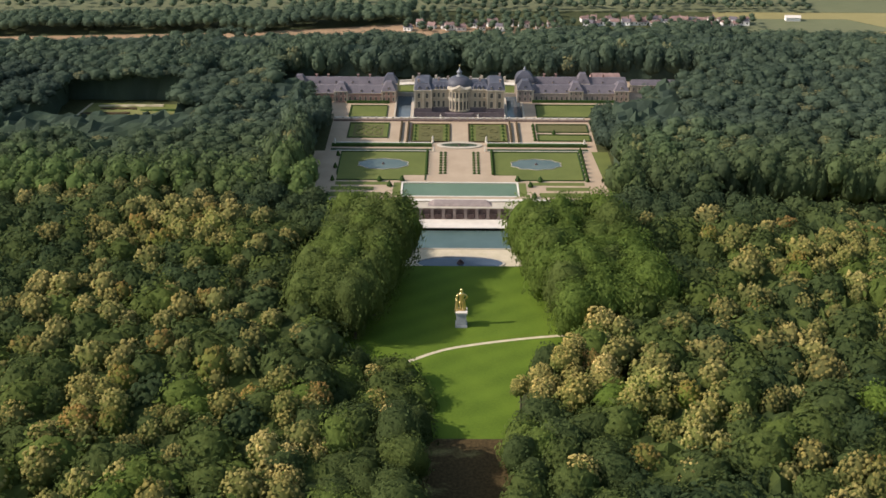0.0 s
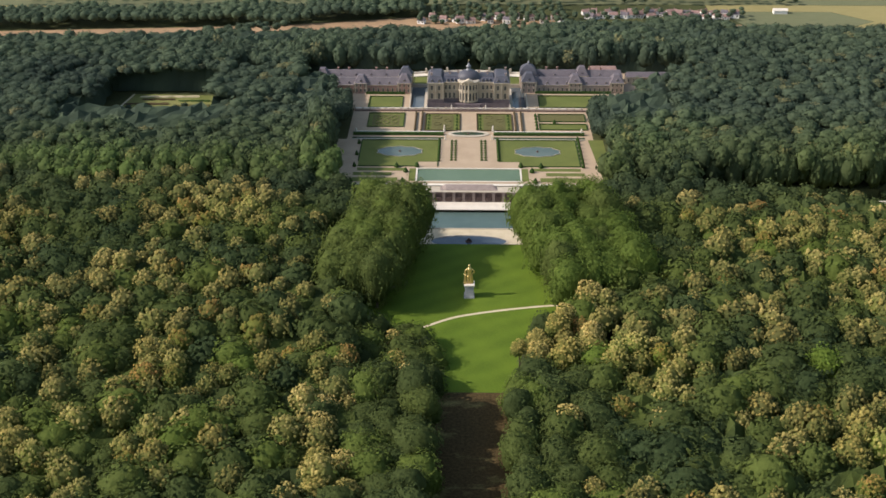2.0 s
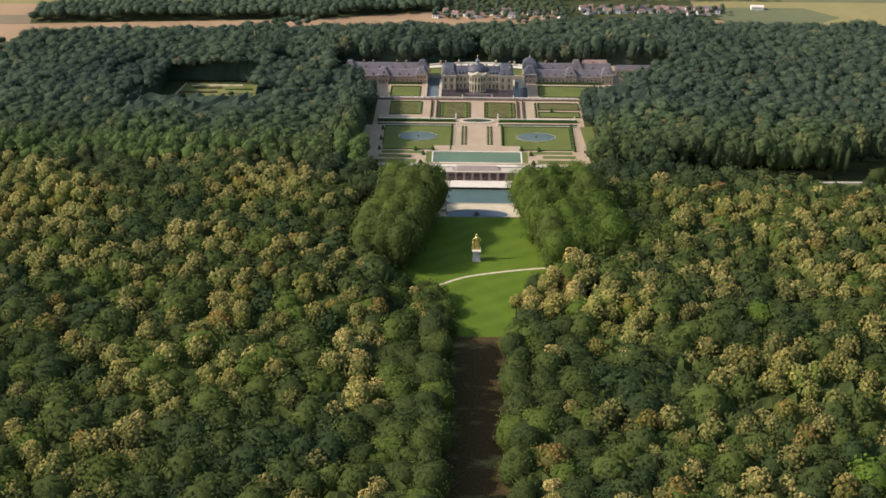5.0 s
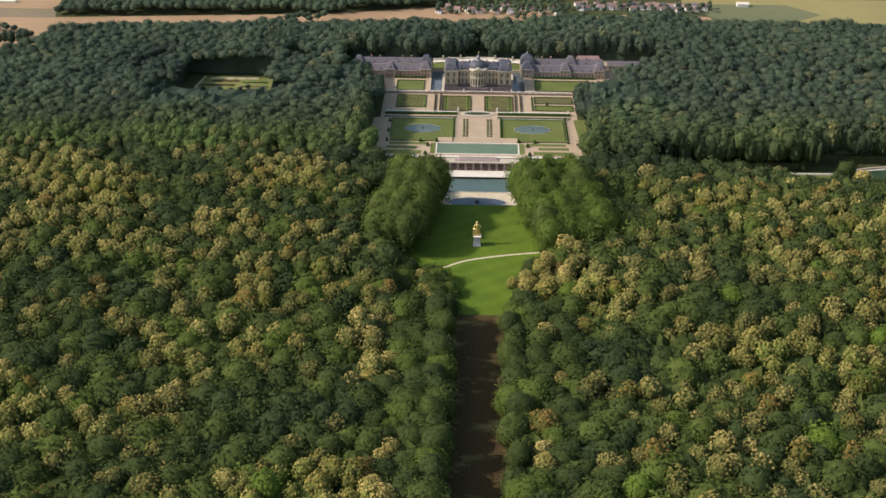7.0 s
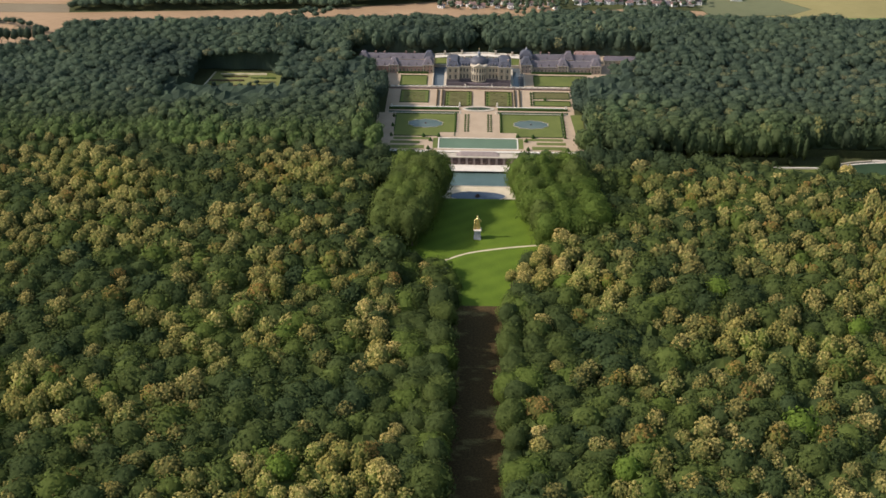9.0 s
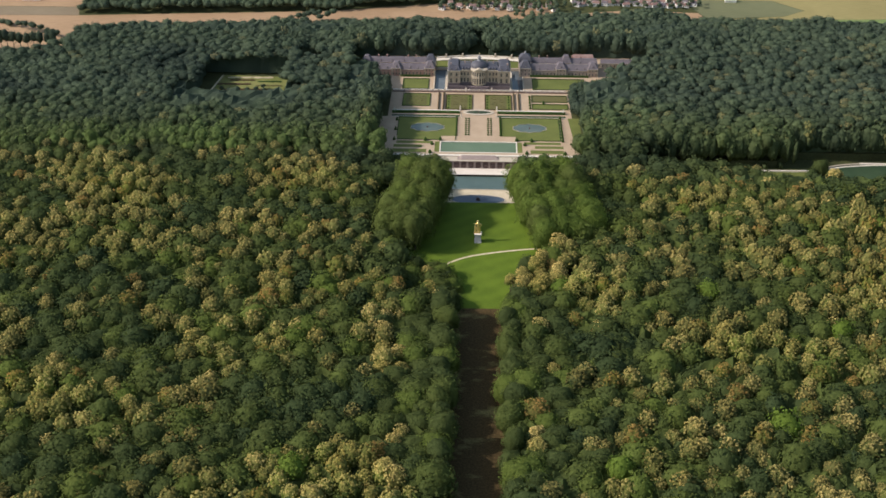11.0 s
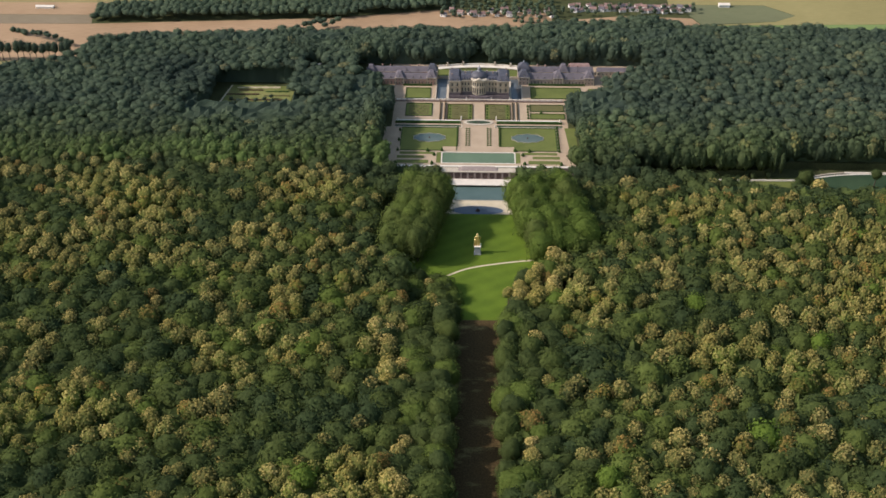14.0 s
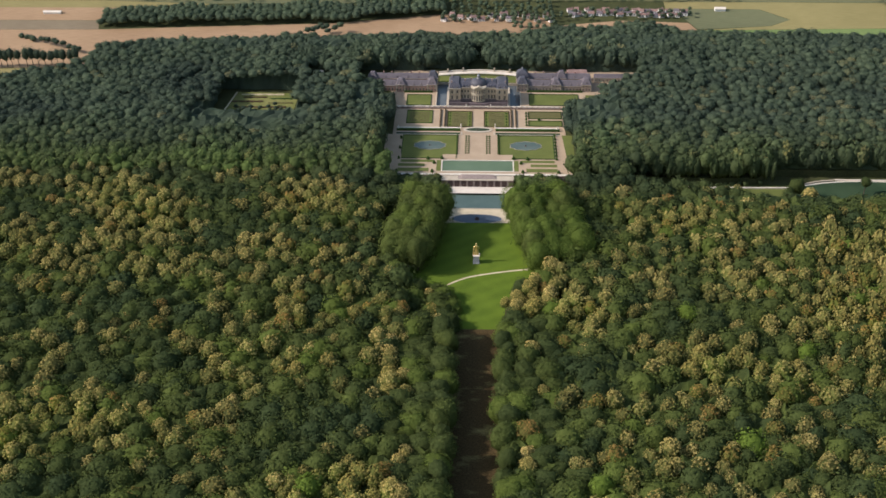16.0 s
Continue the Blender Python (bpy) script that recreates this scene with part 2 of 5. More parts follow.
# ---- mesh helpers ----


class Shape:
    """Gathers vertices and faces for one mesh."""

    def __init__(self):
        self.v, self.f = [], []

    def poly(self, pts):
        i = len(self.v)
        self.v += [tuple(p) for p in pts]
        self.f.append(tuple(range(i, i + len(pts))))

    def rings(self, rings, closed=True, cap=True):
        """Skins a row of rings with the same number of points, and caps both ends."""
        i, n = len(self.v), len(rings[0])
        for r in rings:
            self.v += [tuple(p) for p in r]
        for k in range(len(rings) - 1):
            for j in range(n if closed else n - 1):
                a, b = i + k * n + j, i + k * n + (j + 1) % n
                self.f.append((a, b, b + n, a + n))
        if cap:
            self.f.append(tuple(i + j for j in reversed(range(n))))
            self.f.append(tuple(i + (len(rings) - 1) * n + j for j in range(n)))
        return self

    def box(self, x0, x1, y0, y1, z0, z1, taper=0.0):
        t = taper
        return self.rings([[(x0, y0, z0), (x1, y0, z0), (x1, y1, z0), (x0, y1, z0)], [(x0 + t, y0 + t, z1), (x1 - t, y0 + t, z1), (x1 - t, y1 - t, z1), (x0 + t, y1 - t, z1)]])

    def hip(self, x0, x1, y0, y1, z0, z1, inset_x, inset_y):
        """A hipped or mansard roof: the top is the base drawn in by the insets."""
        return self.rings([[(x0, y0, z0), (x1, y0, z0), (x1, y1, z0), (x0, y1, z0)], [(x0 + inset_x, y0 + inset_y, z1), (x1 - inset_x, y0 + inset_y, z1), (x1 - inset_x, y1 - inset_y, z1), (x0 + inset_x, y1 - inset_y, z1)]])

    def lathe(self, cx, cy, profile, n=16, sx=1.0, sy=1.0, turn=0.0):
        """profile: rows of (radius, z)."""
        return self.rings([[(cx + r * sx * math.cos(turn + 2 * math.pi * j / n), cy + r * sy * math.sin(turn + 2 * math.pi * j / n), z) for j in range(n)] for r, z in profile])

    def prism(self, pts, z0, z1):
        return self.rings([[(x, y, z0) for x, y in pts], [(x, y, z1) for x, y in pts]])

    def mesh(self, name, mat, smooth=False):
        me = bpy.data.meshes.new(name)
        me.from_pydata(self.v, [], self.f)
        me.materials.append(mat)
        if smooth:
            me.polygons.foreach_set("use_smooth", [True] * len(me.polygons))
        me.update()
        return me


def thing(name, label, category, x=0.0, y=0.0, z=0.0, group="", kind="", turn=0.0):
    ob = new(name)
    ob.empty_display_size = 0.5
    ob.matrix_world = pose(x, y, z, 0, 0, turn)
    return tagged(ob, label, category, group, kind)


def part(name, shape, mat, parent, label="", smooth=False):
    ob = new(name, shape if isinstance(shape, bpy.types.Mesh) else shape.mesh(name, mat, smooth))
    ob.parent = parent
    return tagged(ob, label)


def single(name, shape, mat, label, category, group="", kind="", smooth=False):
    return tagged(new(name, shape.mesh(name, mat, smooth)), label, category, group, kind)


# ---- ground: one sheet, with the sunken canal valley, the moat and the square pool let in ----
PROFILE = [(-4500, 0), (-600, 0), (-260, 0), (42.4, 0), (43.6, -5), (67.2, -5), (67.2, -8), (86, -8), (86, -5), (101.2, -5), (101.2, 0), (106.8, 0), (121.2, 0), (202, 0), (240, 0), (600, 0), (4500, 0)]
HOLES = [(-24, 24, 106.8, 121.2), (-31, 31, 202, 240)]


def ground_sheet():
    s = Shape()
    xs = [-4500, -700, -450, -58.2, -58, -31, -24, 24, 31, 58, 58.2, 186, 196, 350, 700, 4500]
    for x in xs:
        s.v += [(x, y + (11.5 if x > 190 and 101 < y < 107 else 0), z if abs(x) < 58.1 else max(z, -5)) for y, z in PROFILE]
    n = len(PROFILE)
    for i in range(len(xs) - 1):
        for j in range(n - 1):
            cx, cy = (xs[i] + xs[i + 1]) / 2, (PROFILE[j][0] + PROFILE[j + 1][0]) / 2
            if not any(a < cx < b and c < cy < d for a, b, c, d in HOLES):
                s.f.append((i * n + j, (i + 1) * n + j, (i + 1) * n + j + 1, i * n + j + 1))
    return single("ground", s, WOOD_FLOOR, "dark leaf-littered ground sheet under the woods", "ground", kind="structure")


ground_sheet()


def slab(name, pts, z0, z1, mat, label, category="ground", kind="structure", group=""):
    return single(name, Shape().prism(pts, z0, z1), mat, label, category, group, kind)


def rect(x0, x1, y0, y1):
    return [(x0, y0), (x1, y0), (x1, y1), (x0, y1)]

# ---- trees ----


def ico(level):
    bm = bmesh.new()
    bmesh.ops.create_icosphere(bm, subdivisions=level, radius=1.0)
    v, f = np.array([v.co[:] for v in bm.verts]), np.array([[v.index for v in f.verts] for f in bm.faces])
    bm.free()
    return v, f


BALLS = {1: ico(1), 2: ico(2), 3: ico(3)}


def floret_crown(seed, florets, leaves, squash=1.0, size=0.10, low=-0.35, level=2, lumpy=1.0, upright=0.55):
    """A crown of radius 1: a lumpy dome set with small upright clumps (flower heads, in pale patches on top and
    thinning out below, or leafy shoots), and some loose leaves. The pale top also paints the lit cap of the crown.
    """
    r = np.random.default_rng(seed)
    ICO_V, ICO_F = BALLS[level]
    k = np.arange(florets) + r.uniform(0.0, 1.0, florets)
    zz = 1 - (1 - low) * k / florets
    aa = k * 2.39996 + r.normal(size=florets) * 0.15
    rad = np.sqrt(np.maximum(0, 1 - zz * zz))
    out = np.stack([rad * np.cos(aa), rad * np.sin(aa), zz], 1)

    def lump(d):
        return np.array([1.0 + 0.24 * lumpy * noise.noise(Vector(q) * 1.4 + Vector((seed * 2.7, 0, 0))) + 0.16 * lumpy * noise.noise(Vector(q) * 3.6 + Vector((0, seed * 1.9, 0))) for q in d])
    base = out * (lump(out) * r.uniform(0.80, 0.87, florets))[:, None]
    axis = out * 0.8 + (0, 0, upright) + r.normal(size=out.shape) * 0.25
    axis /= np.linalg.norm(axis, axis=1, keepdims=True)
    t1 = np.cross(axis, r.normal(size=out.shape))
    t1 /= np.linalg.norm(t1, axis=1, keepdims=True)
    t2 = np.cross(axis, t1)
    fr = size * r.uniform(0.6, 1.35, florets)
    patch = np.array([noise.noise(Vector(q) * 1.7 + Vector((0, 0, seed * 3.3))) for q in out])
    # flowers gather on top; this weight also puts the lit cap into the colour
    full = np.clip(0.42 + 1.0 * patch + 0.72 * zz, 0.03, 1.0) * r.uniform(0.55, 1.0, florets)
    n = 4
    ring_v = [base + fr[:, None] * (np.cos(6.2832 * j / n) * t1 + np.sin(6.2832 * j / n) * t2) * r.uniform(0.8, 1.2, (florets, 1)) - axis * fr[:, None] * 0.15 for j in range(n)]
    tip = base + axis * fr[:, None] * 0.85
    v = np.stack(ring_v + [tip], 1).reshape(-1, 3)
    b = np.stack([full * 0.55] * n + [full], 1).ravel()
    o = np.arange(florets) * (n + 1)
    tris = np.concatenate([np.stack([o + j, o + (j + 1) % n, o + n], 1) for j in range(n)])
    pick = r.integers(0, florets, leaves)
    d = r.normal(size=(leaves, 3)) * 0.7 + out[pick]
    d /= np.linalg.norm(d, axis=1, keepdims=True)
    p = base[pick] + d * fr[pick][:, None] * r.uniform(0.4, 0.9, (leaves, 1))
    l1 = np.cross(d, r.normal(size=d.shape))
    l1 /= np.linalg.norm(l1, axis=1, keepdims=True)
    l2 = np.cross(d, l1)
    ls = size * 0.95 * r.uniform(0.6, 1.2, (leaves, 1))
    quad = np.stack([p - l1 * ls, p - l2 * ls * 0.6, p + l1 * ls, p + l2 * ls * 0.6], 1).reshape(-1, 3)
    core = ICO_V * (lump(ICO_V) * 0.82)[:, None]
    V = np.concatenate([quad, v, core]) * (1 + 0.12 * math.sin(seed), 1 - 0.12 * math.sin(seed), squash)
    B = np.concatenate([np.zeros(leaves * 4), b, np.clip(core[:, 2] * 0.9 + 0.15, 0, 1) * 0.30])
    return V, np.arange(leaves * 4).reshape(-1, 4), np.concatenate([tris + leaves * 4, ICO_F + leaves * 4 + len(v)]), B


def leaf_crown(seed, leaves, size, low=-0.5, level=1, lumpy=1.5, droop=0.0, core=0.82):
    """A crown of radius 1 thick with leaf sprays: a lumpy dark core under flat sprays that lie roughly along its surface, or hang down it."""
    r = np.random.default_rng(seed)
    ICO_V, ICO_F = BALLS[level]
    k = np.arange(leaves) + r.uniform(0.0, 1.0, leaves)
    zz = 1 - (1 - low) * k / leaves
    aa = k * 2.39996 + r.normal(size=leaves) * 0.3
    rad = np.sqrt(np.maximum(0, 1 - zz * zz))
    out = np.stack([rad * np.cos(aa), rad * np.sin(aa), zz], 1)

    def lump(d):
        return np.array([1.0 + 0.22 * lumpy * noise.noise(Vector(q) * 1.5 + Vector((seed * 2.7, 0, 0))) + 0.15 * lumpy * noise.noise(Vector(q) * 3.4 + Vector((0, seed * 1.9, 0))) + 0.11 * lumpy * noise.noise(Vector(q) * 7.0 + Vector((0, 0, seed * 1.3))) for q in d])
    p = out * (lump(out) * r.uniform(0.83, 1.0, leaves))[:, None]
    d = out + r.normal(size=out.shape) * 0.38 + (0, 0, 0.12)
    d /= np.linalg.norm(d, axis=1, keepdims=True)
    l1 = np.cross(d, r.normal(size=d.shape) * (1.0 - 0.8 * droop) + np.cross(out, (0, 0, 1.0)) * droop * 1.6)
    l1 /= np.linalg.norm(l1, axis=1, keepdims=True)
    l2 = np.cross(d, l1)
    ls = size * r.uniform(0.6, 1.35, (leaves, 1))
    quad = np.stack([p - l1 * ls * (1 + 0.5 * droop), p - l2 * ls * 0.62, p + l1 * ls, p + l2 * ls * 0.62], 1).reshape(-1, 3)
    heart = ICO_V * (lump(ICO_V) * core)[:, None]
    V = np.concatenate([quad, heart]) * (1 + 0.12 * math.sin(seed), 1 - 0.12 * math.sin(seed), 1.0)
    return V, np.arange(leaves * 4).reshape(-1, 4), ICO_F + leaves * 4, np.zeros(len(V))


def leafy_mesh(name, v, quads, tris, tint):
    me = bpy.data.meshes.new(name)
    loops = np.concatenate([quads.ravel(), tris.ravel()]).astype(np.int32)
    starts = np.concatenate([np.arange(len(quads)) * 4, len(quads) * 4 + np.arange(len(tris)) * 3]).astype(np.int32)
    me.vertices.add(len(v)), me.loops.add(len(loops)), me.polygons.add(len(starts))
    me.vertices.foreach_set("co", v.astype(np.float32).ravel())
    me.loops.foreach_set("vertex_index", loops)
    me.polygons.foreach_set("loop_start", starts)
    at = me.attributes.new("tint", "FLOAT_COLOR", "POINT")
    at.data.foreach_set("color", (tint if tint.shape[1] == 4 else np.concatenate([tint, np.zeros((len(v), 1))], 1)).astype(np.float32).ravel())
    me.materials.append(FOLIAGE)
    smooth = np.zeros(len(starts), bool)
    smooth[len(quads):] = True
    me.polygons.foreach_set("use_smooth", smooth)
    me.update(calc_edges=True)
    me.validate()
    return me


def trunk_shape(height, radius, seed):
    """A tapered, slightly bent trunk with four limbs that reach into the crown."""
    r = random.Random(seed)
    s = Shape()
    bend = (r.uniform(-0.4, 0.4), r.uniform(-0.4, 0.4))

    def limb(p0, p1, r0, r1, n=7):
        p0, p1 = Vector(p0), Vector(p1)
        w = (p1 - p0).normalized()
        a = w.orthogonal().normalized()
        c = w.cross(a)
        rings = []
        for k in range(4):
            t = k / 3
            rr = r0 + (r1 - r0) * t
            mid = p0.lerp(p1, t) + a * math.sin(t * 3.14) * (p1 - p0).length * 0.05
            rings.append([mid + (a * math.cos(6.2832 * j / n) + c * math.sin(6.2832 * j / n)) * rr for j in range(n)])
        s.rings(rings)
    top = (bend[0], bend[1], height * 0.62)
    s.lathe(0, 0, [(radius * 1.7, 0), (radius * 1.1, height * 0.05)], 7)
    limb((0, 0, 0), top, radius * 1.15, radius * 0.75)
    for k in range(4):
        a = k * 1.57 + r.uniform(-0.4, 0.4)
        limb(top, (top[0] + math.cos(a) * height * 0.26, top[1] + math.sin(a) * height * 0.26, height * r.uniform(0.80, 0.92)), radius * 0.6, radius * 0.2, 5)
    return s


# forest outline ------------------------------------------------------------
FAR_EDGE = [(-700, 125), (-383, 200), (-362, 218), (-325, 234), (-302, 246), (-298, 270), (-262, 290), (-139, 300), (-72, 303), (30, 306), (60, 318), (130, 330), (150, 326), (166, 310), (215, 312), (341, 308), (700, 296)]


def far_edge(x):
    return float(np.interp(x, [p[0] for p in FAR_EDGE], [p[1] for p in FAR_EDGE]))


def half_clear(y, side):
    """Half width kept free of trunks round the axis, south of the canal."""
    if y < -68:
        return 13.6
    if y < -7 and side > 0:
        return float(np.interp(y, [-70, -57, -42, -24, -16], [14.5, 17.5, 25.0, 38.0, 47.0]))
    if y < -7:
        return float(np.interp(y, [-70, -52, -37, -32], [12.5, 12.5, 14.0, 46.0]))
    return 60.0 if y < 52 else 34.0


def wooded(x, y):
    if y < 66:
        return abs(x) > half_clear(y, x)
    if y < 102:
        if 88.5 < y < 98.5 and 27 < abs(x) < 56:
            return True
        return x < -56 or 58 < x < 100 or (100 <= x < 168 and y < 78) or (168 <= x < 190 and y < 70) or (x >= 190 and y < 61)
    if x > 192 and y < 113.5:
        return False
    if y > far_edge(x) or abs(x) > 480:
        return False
    if y < 200:
        if (-66 if y < 160 else -62) < x < (67 if y < 196 else 84):
            return False
        return not (-192 < x < -134 and 174 < y < 223)
    if -131 < x < -115 and 226 < y < 256:
        return False
    if y < 272:
        if -92 < x < 122:
            return ((x < -72 or x > 92) and y < 222) or (y > 261 and (x < -38 or x > 38)) or (y > 264.5 and abs(x) > 5.0)
        return not (-192 < x < -134 and y < 223)
    return not (-5.0 < x < 4.6) or y > 287


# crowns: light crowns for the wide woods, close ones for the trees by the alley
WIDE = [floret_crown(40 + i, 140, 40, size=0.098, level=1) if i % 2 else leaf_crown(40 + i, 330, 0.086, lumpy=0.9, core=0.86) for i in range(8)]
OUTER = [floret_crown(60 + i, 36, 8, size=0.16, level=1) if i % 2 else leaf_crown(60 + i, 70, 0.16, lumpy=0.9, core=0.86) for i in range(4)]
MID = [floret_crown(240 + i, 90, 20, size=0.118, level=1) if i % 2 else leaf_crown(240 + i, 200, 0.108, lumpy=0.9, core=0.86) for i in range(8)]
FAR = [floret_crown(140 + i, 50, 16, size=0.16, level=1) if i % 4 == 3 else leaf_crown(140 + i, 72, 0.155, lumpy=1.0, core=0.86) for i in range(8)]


def in_reach(x, y):
    """Inside the stretch of wood that the flight looks down on."""
    return y > -226 and -(226 + (y + 205) * 0.36) < x < 198 + (y + 205) * 0.29


def step_at(y):
    """Spacing of the trees: old wide crowns in the south, closer and younger wood to the north."""
    return float(np.interp(y, [-400, -300, -225, -110, -40, 66, 90, 130, 345], [19.0, 13.5, 9.9, 9.7, 9.2, 8.4, 6.2, 5.3, 5.0]))


def scatter(x0, x1, y0, y1, seed):
    r = np.random.default_rng(seed)
    out, row = [], 0
    y = y0
    while y < y1:
        step = step_at(y)
        x = x0 + (row % 2) * step / 2
        while x < x1:
            px, py = x + r.normal() * step * 0.24, y + r.normal() * step * 0.24
            if wooded(px, py):
                out.append((px, py, r.random(), r.random(), r.random(), r.random()))
            x += step
        y += step * (0.74 if -300 < y < 86 else 0.80)
        row += 1
    return out


def tree_look(x, y, u, v, w):
    """What grows where: leaf tone, with distance haze put into it, share of pale flowering, its hue."""
    patch = noise.noise((x * 0.016, y * 0.022, 3.0))
    q_ = (u * 17.3 + w * 5.1) % 1.0
    if y < 86:
        north_edge = y > (52 if x < 0 else 46) or (0 < x < 84 and y > -4)
        by_alley = -32 < x < 47 and y < -62
        pale = u < (0.07 if by_alley else 0.45 + patch * 1.1 + (0.22 if x < -80 and y > -30 else 0.0) + (0.12 if x > 0 else 0.0) - (0.30 if north_edge else 0.0))
        tone = (0.06 if by_alley else 0.12) + (0.34 if north_edge else 0.55) * w + 0.60 * patch
    elif x > 60:
        pale = u < (0.13 if y < 240 else 0.05) + patch * 0.4 + (0.10 if x > 190 else 0.0)
        tone = (0.20 if y < 240 else 0.36) + 0.46 * v + 0.55 * patch
    else:
        pale = u < 0.06 + patch * 0.1
        tone = (0.20 if y < 240 else 0.36) + 0.46 * v + 0.55 * patch + (0.30 if y < 112 and x < -58 else 0.0)
    # farthest trees get a paler tone that paints haze over them
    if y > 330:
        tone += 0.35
    hue = 0.05 + 0.55 * w if w < 0.90 or y > 86 else 1.0
    return min(max(tone, 0.0), 1.0), ((0.40 + 0.48 * q_) * (1.0 if y < 86 else 0.45) if pale else 0.0), hue


NEAR_X, NEAR_Y0, NEAR_Y1 = 42.0, -206.0, -16.0     # the stretch beside the alley whose trees are built singly


def is_near(x, y):
    return abs(x) < NEAR_X and NEAR_Y0 < y < NEAR_Y1


def woodland(name, label, spots, size, height):
    vs, qs, ts, cs, n = [], [], [], [], 0
    for x, y, u, v, w, q in spots:
        tone, pale, hue = tree_look(x, y, u, v, w)
        if in_reach(x, y):
            cv, cq, ct, cb = (WIDE if y < -55 else MID if y < 86 else FAR)[(int(q * 4) * 2 + (1 if pale else 0)) % 8]
        else:
            cv, cq, ct, cb = OUTER[(int(q * 2) * 2 + (1 if pale else 0)) % 4]
        if y > 86:
            spread = 0.66 + 0.26 * v * v + 0.10 * q
        else:
            spread = 0.43 + 0.20 * v * v + 0.10 * q if pale else 0.55 + 0.48 * v * v + 0.12 * q
        rad = size * step_at(y) * spread
        if w > 1.0:      # a tree that stands out: w - 1 is its radius in tens of metres
            rad, pale, tone = (w - 1) * 10.0, 0.0, u
        h = height * ((0.80 + 0.32 * v if y < 90 else 0.88 + 0.16 * v) + 0.12 * (u - 0.5)) - (1.5 if 42 < y < 90 else -1.0 if 90 < y < 101 else 0.0)
        if y > 90:
            h += 3.5 * noise.noise((x * 0.03, y * 0.03, 8.0))
        a = q * 6.283
        c, s_ = math.cos(a), math.sin(a)
        sz = rad * ((1.02 if pale else 0.80) + 0.25 * u if y < 86 else 0.56 + 0.26 * u)
        if y < 86:
            h += 0.8 if pale else -0.6
        if (87 < y < 114 and abs(x) > 58) or (58 < abs(x) < 78 and 87 < y < 200):      # tall faces at the edges of the wood
            h, sz = max(h, height * 0.95), rad * 1.45
        if -78 < x < -58 and 103 < y < 160:      # the tall western edge, leafy to the ground
            h = 20.0 + 4.0 * v
            sz = h / 1.85
        if x > 60 and (100 < y < 108 or (x > 190 and y < 119)):
            h = 14.5 + 5.0 * v
            sz = h / 1.7
            rad = rad * (0.95 + 0.3 * q)
        if 255 < y < 284 and abs(x) < 150:
            sz, rad = h / 1.9, rad * 1.2
        if 58 < x < 104 and 150 < y < 224 or -90 < x < -58 and 172 < y < 224:      # younger trees beside the upper garden
            h *= 0.62 if x > 0 else 0.78
            sz = min(sz, h / 1.8)
        if x > 118 and 38 < y < 80:      # lower growth towards the end of the canal
            h *= float(np.interp(y, [38, 66], [0.92, float(np.interp(x, [118, 165, 186], [0.95, 0.80, 0.52]))]))
            sz = min(sz, h / 1.7)
        if -205 < x < -118 and 138 < y < 177:      # low growth before the meadow
            h *= 0.5
            sz = min(sz, h / 1.6)
        if 86 < y < 101 and abs(x) < 58:      # low trees on the terrace before the side walls
            h, rad, sz = 2.2 + 2.0 * v, 4.6, 4.6
        p = np.stack([(cv[:, 0] * c - cv[:, 1] * s_) * rad + x, (cv[:, 0] * s_ + cv[:, 1] * c) * rad + y, cv[:, 2] * sz + h - sz * 0.85], 1)
        vs.append(p), qs.append(cq + n), ts.append(ct + n)
        # alpha rises northward: share of the painted haze tint
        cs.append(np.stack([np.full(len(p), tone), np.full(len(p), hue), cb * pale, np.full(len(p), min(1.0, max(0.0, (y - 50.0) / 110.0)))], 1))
        n += len(p)
    me = leafy_mesh(name, np.concatenate(vs), np.concatenate(qs), np.concatenate(ts), np.concatenate(cs))
    return tagged(new(name, me), label, "woodland", kind="stuff")


def edge_row(x, y0, y1, step, seed):
    r = random.Random(seed)
    return [(x + r.uniform(-1.2, 1.2), y0 + step * k + r.uniform(-1, 1), r.uniform(0.3, 1), r.uniform(0.3, 0.7), r.random() * 0.8, r.random()) for k in range(int((y1 - y0) / step))]


def edge_line(x0, x1, y, step, seed):
    return [(b, a, u, v, w, q) for a, b, u, v, w, q in edge_row(y, x0, x1, step, seed)]


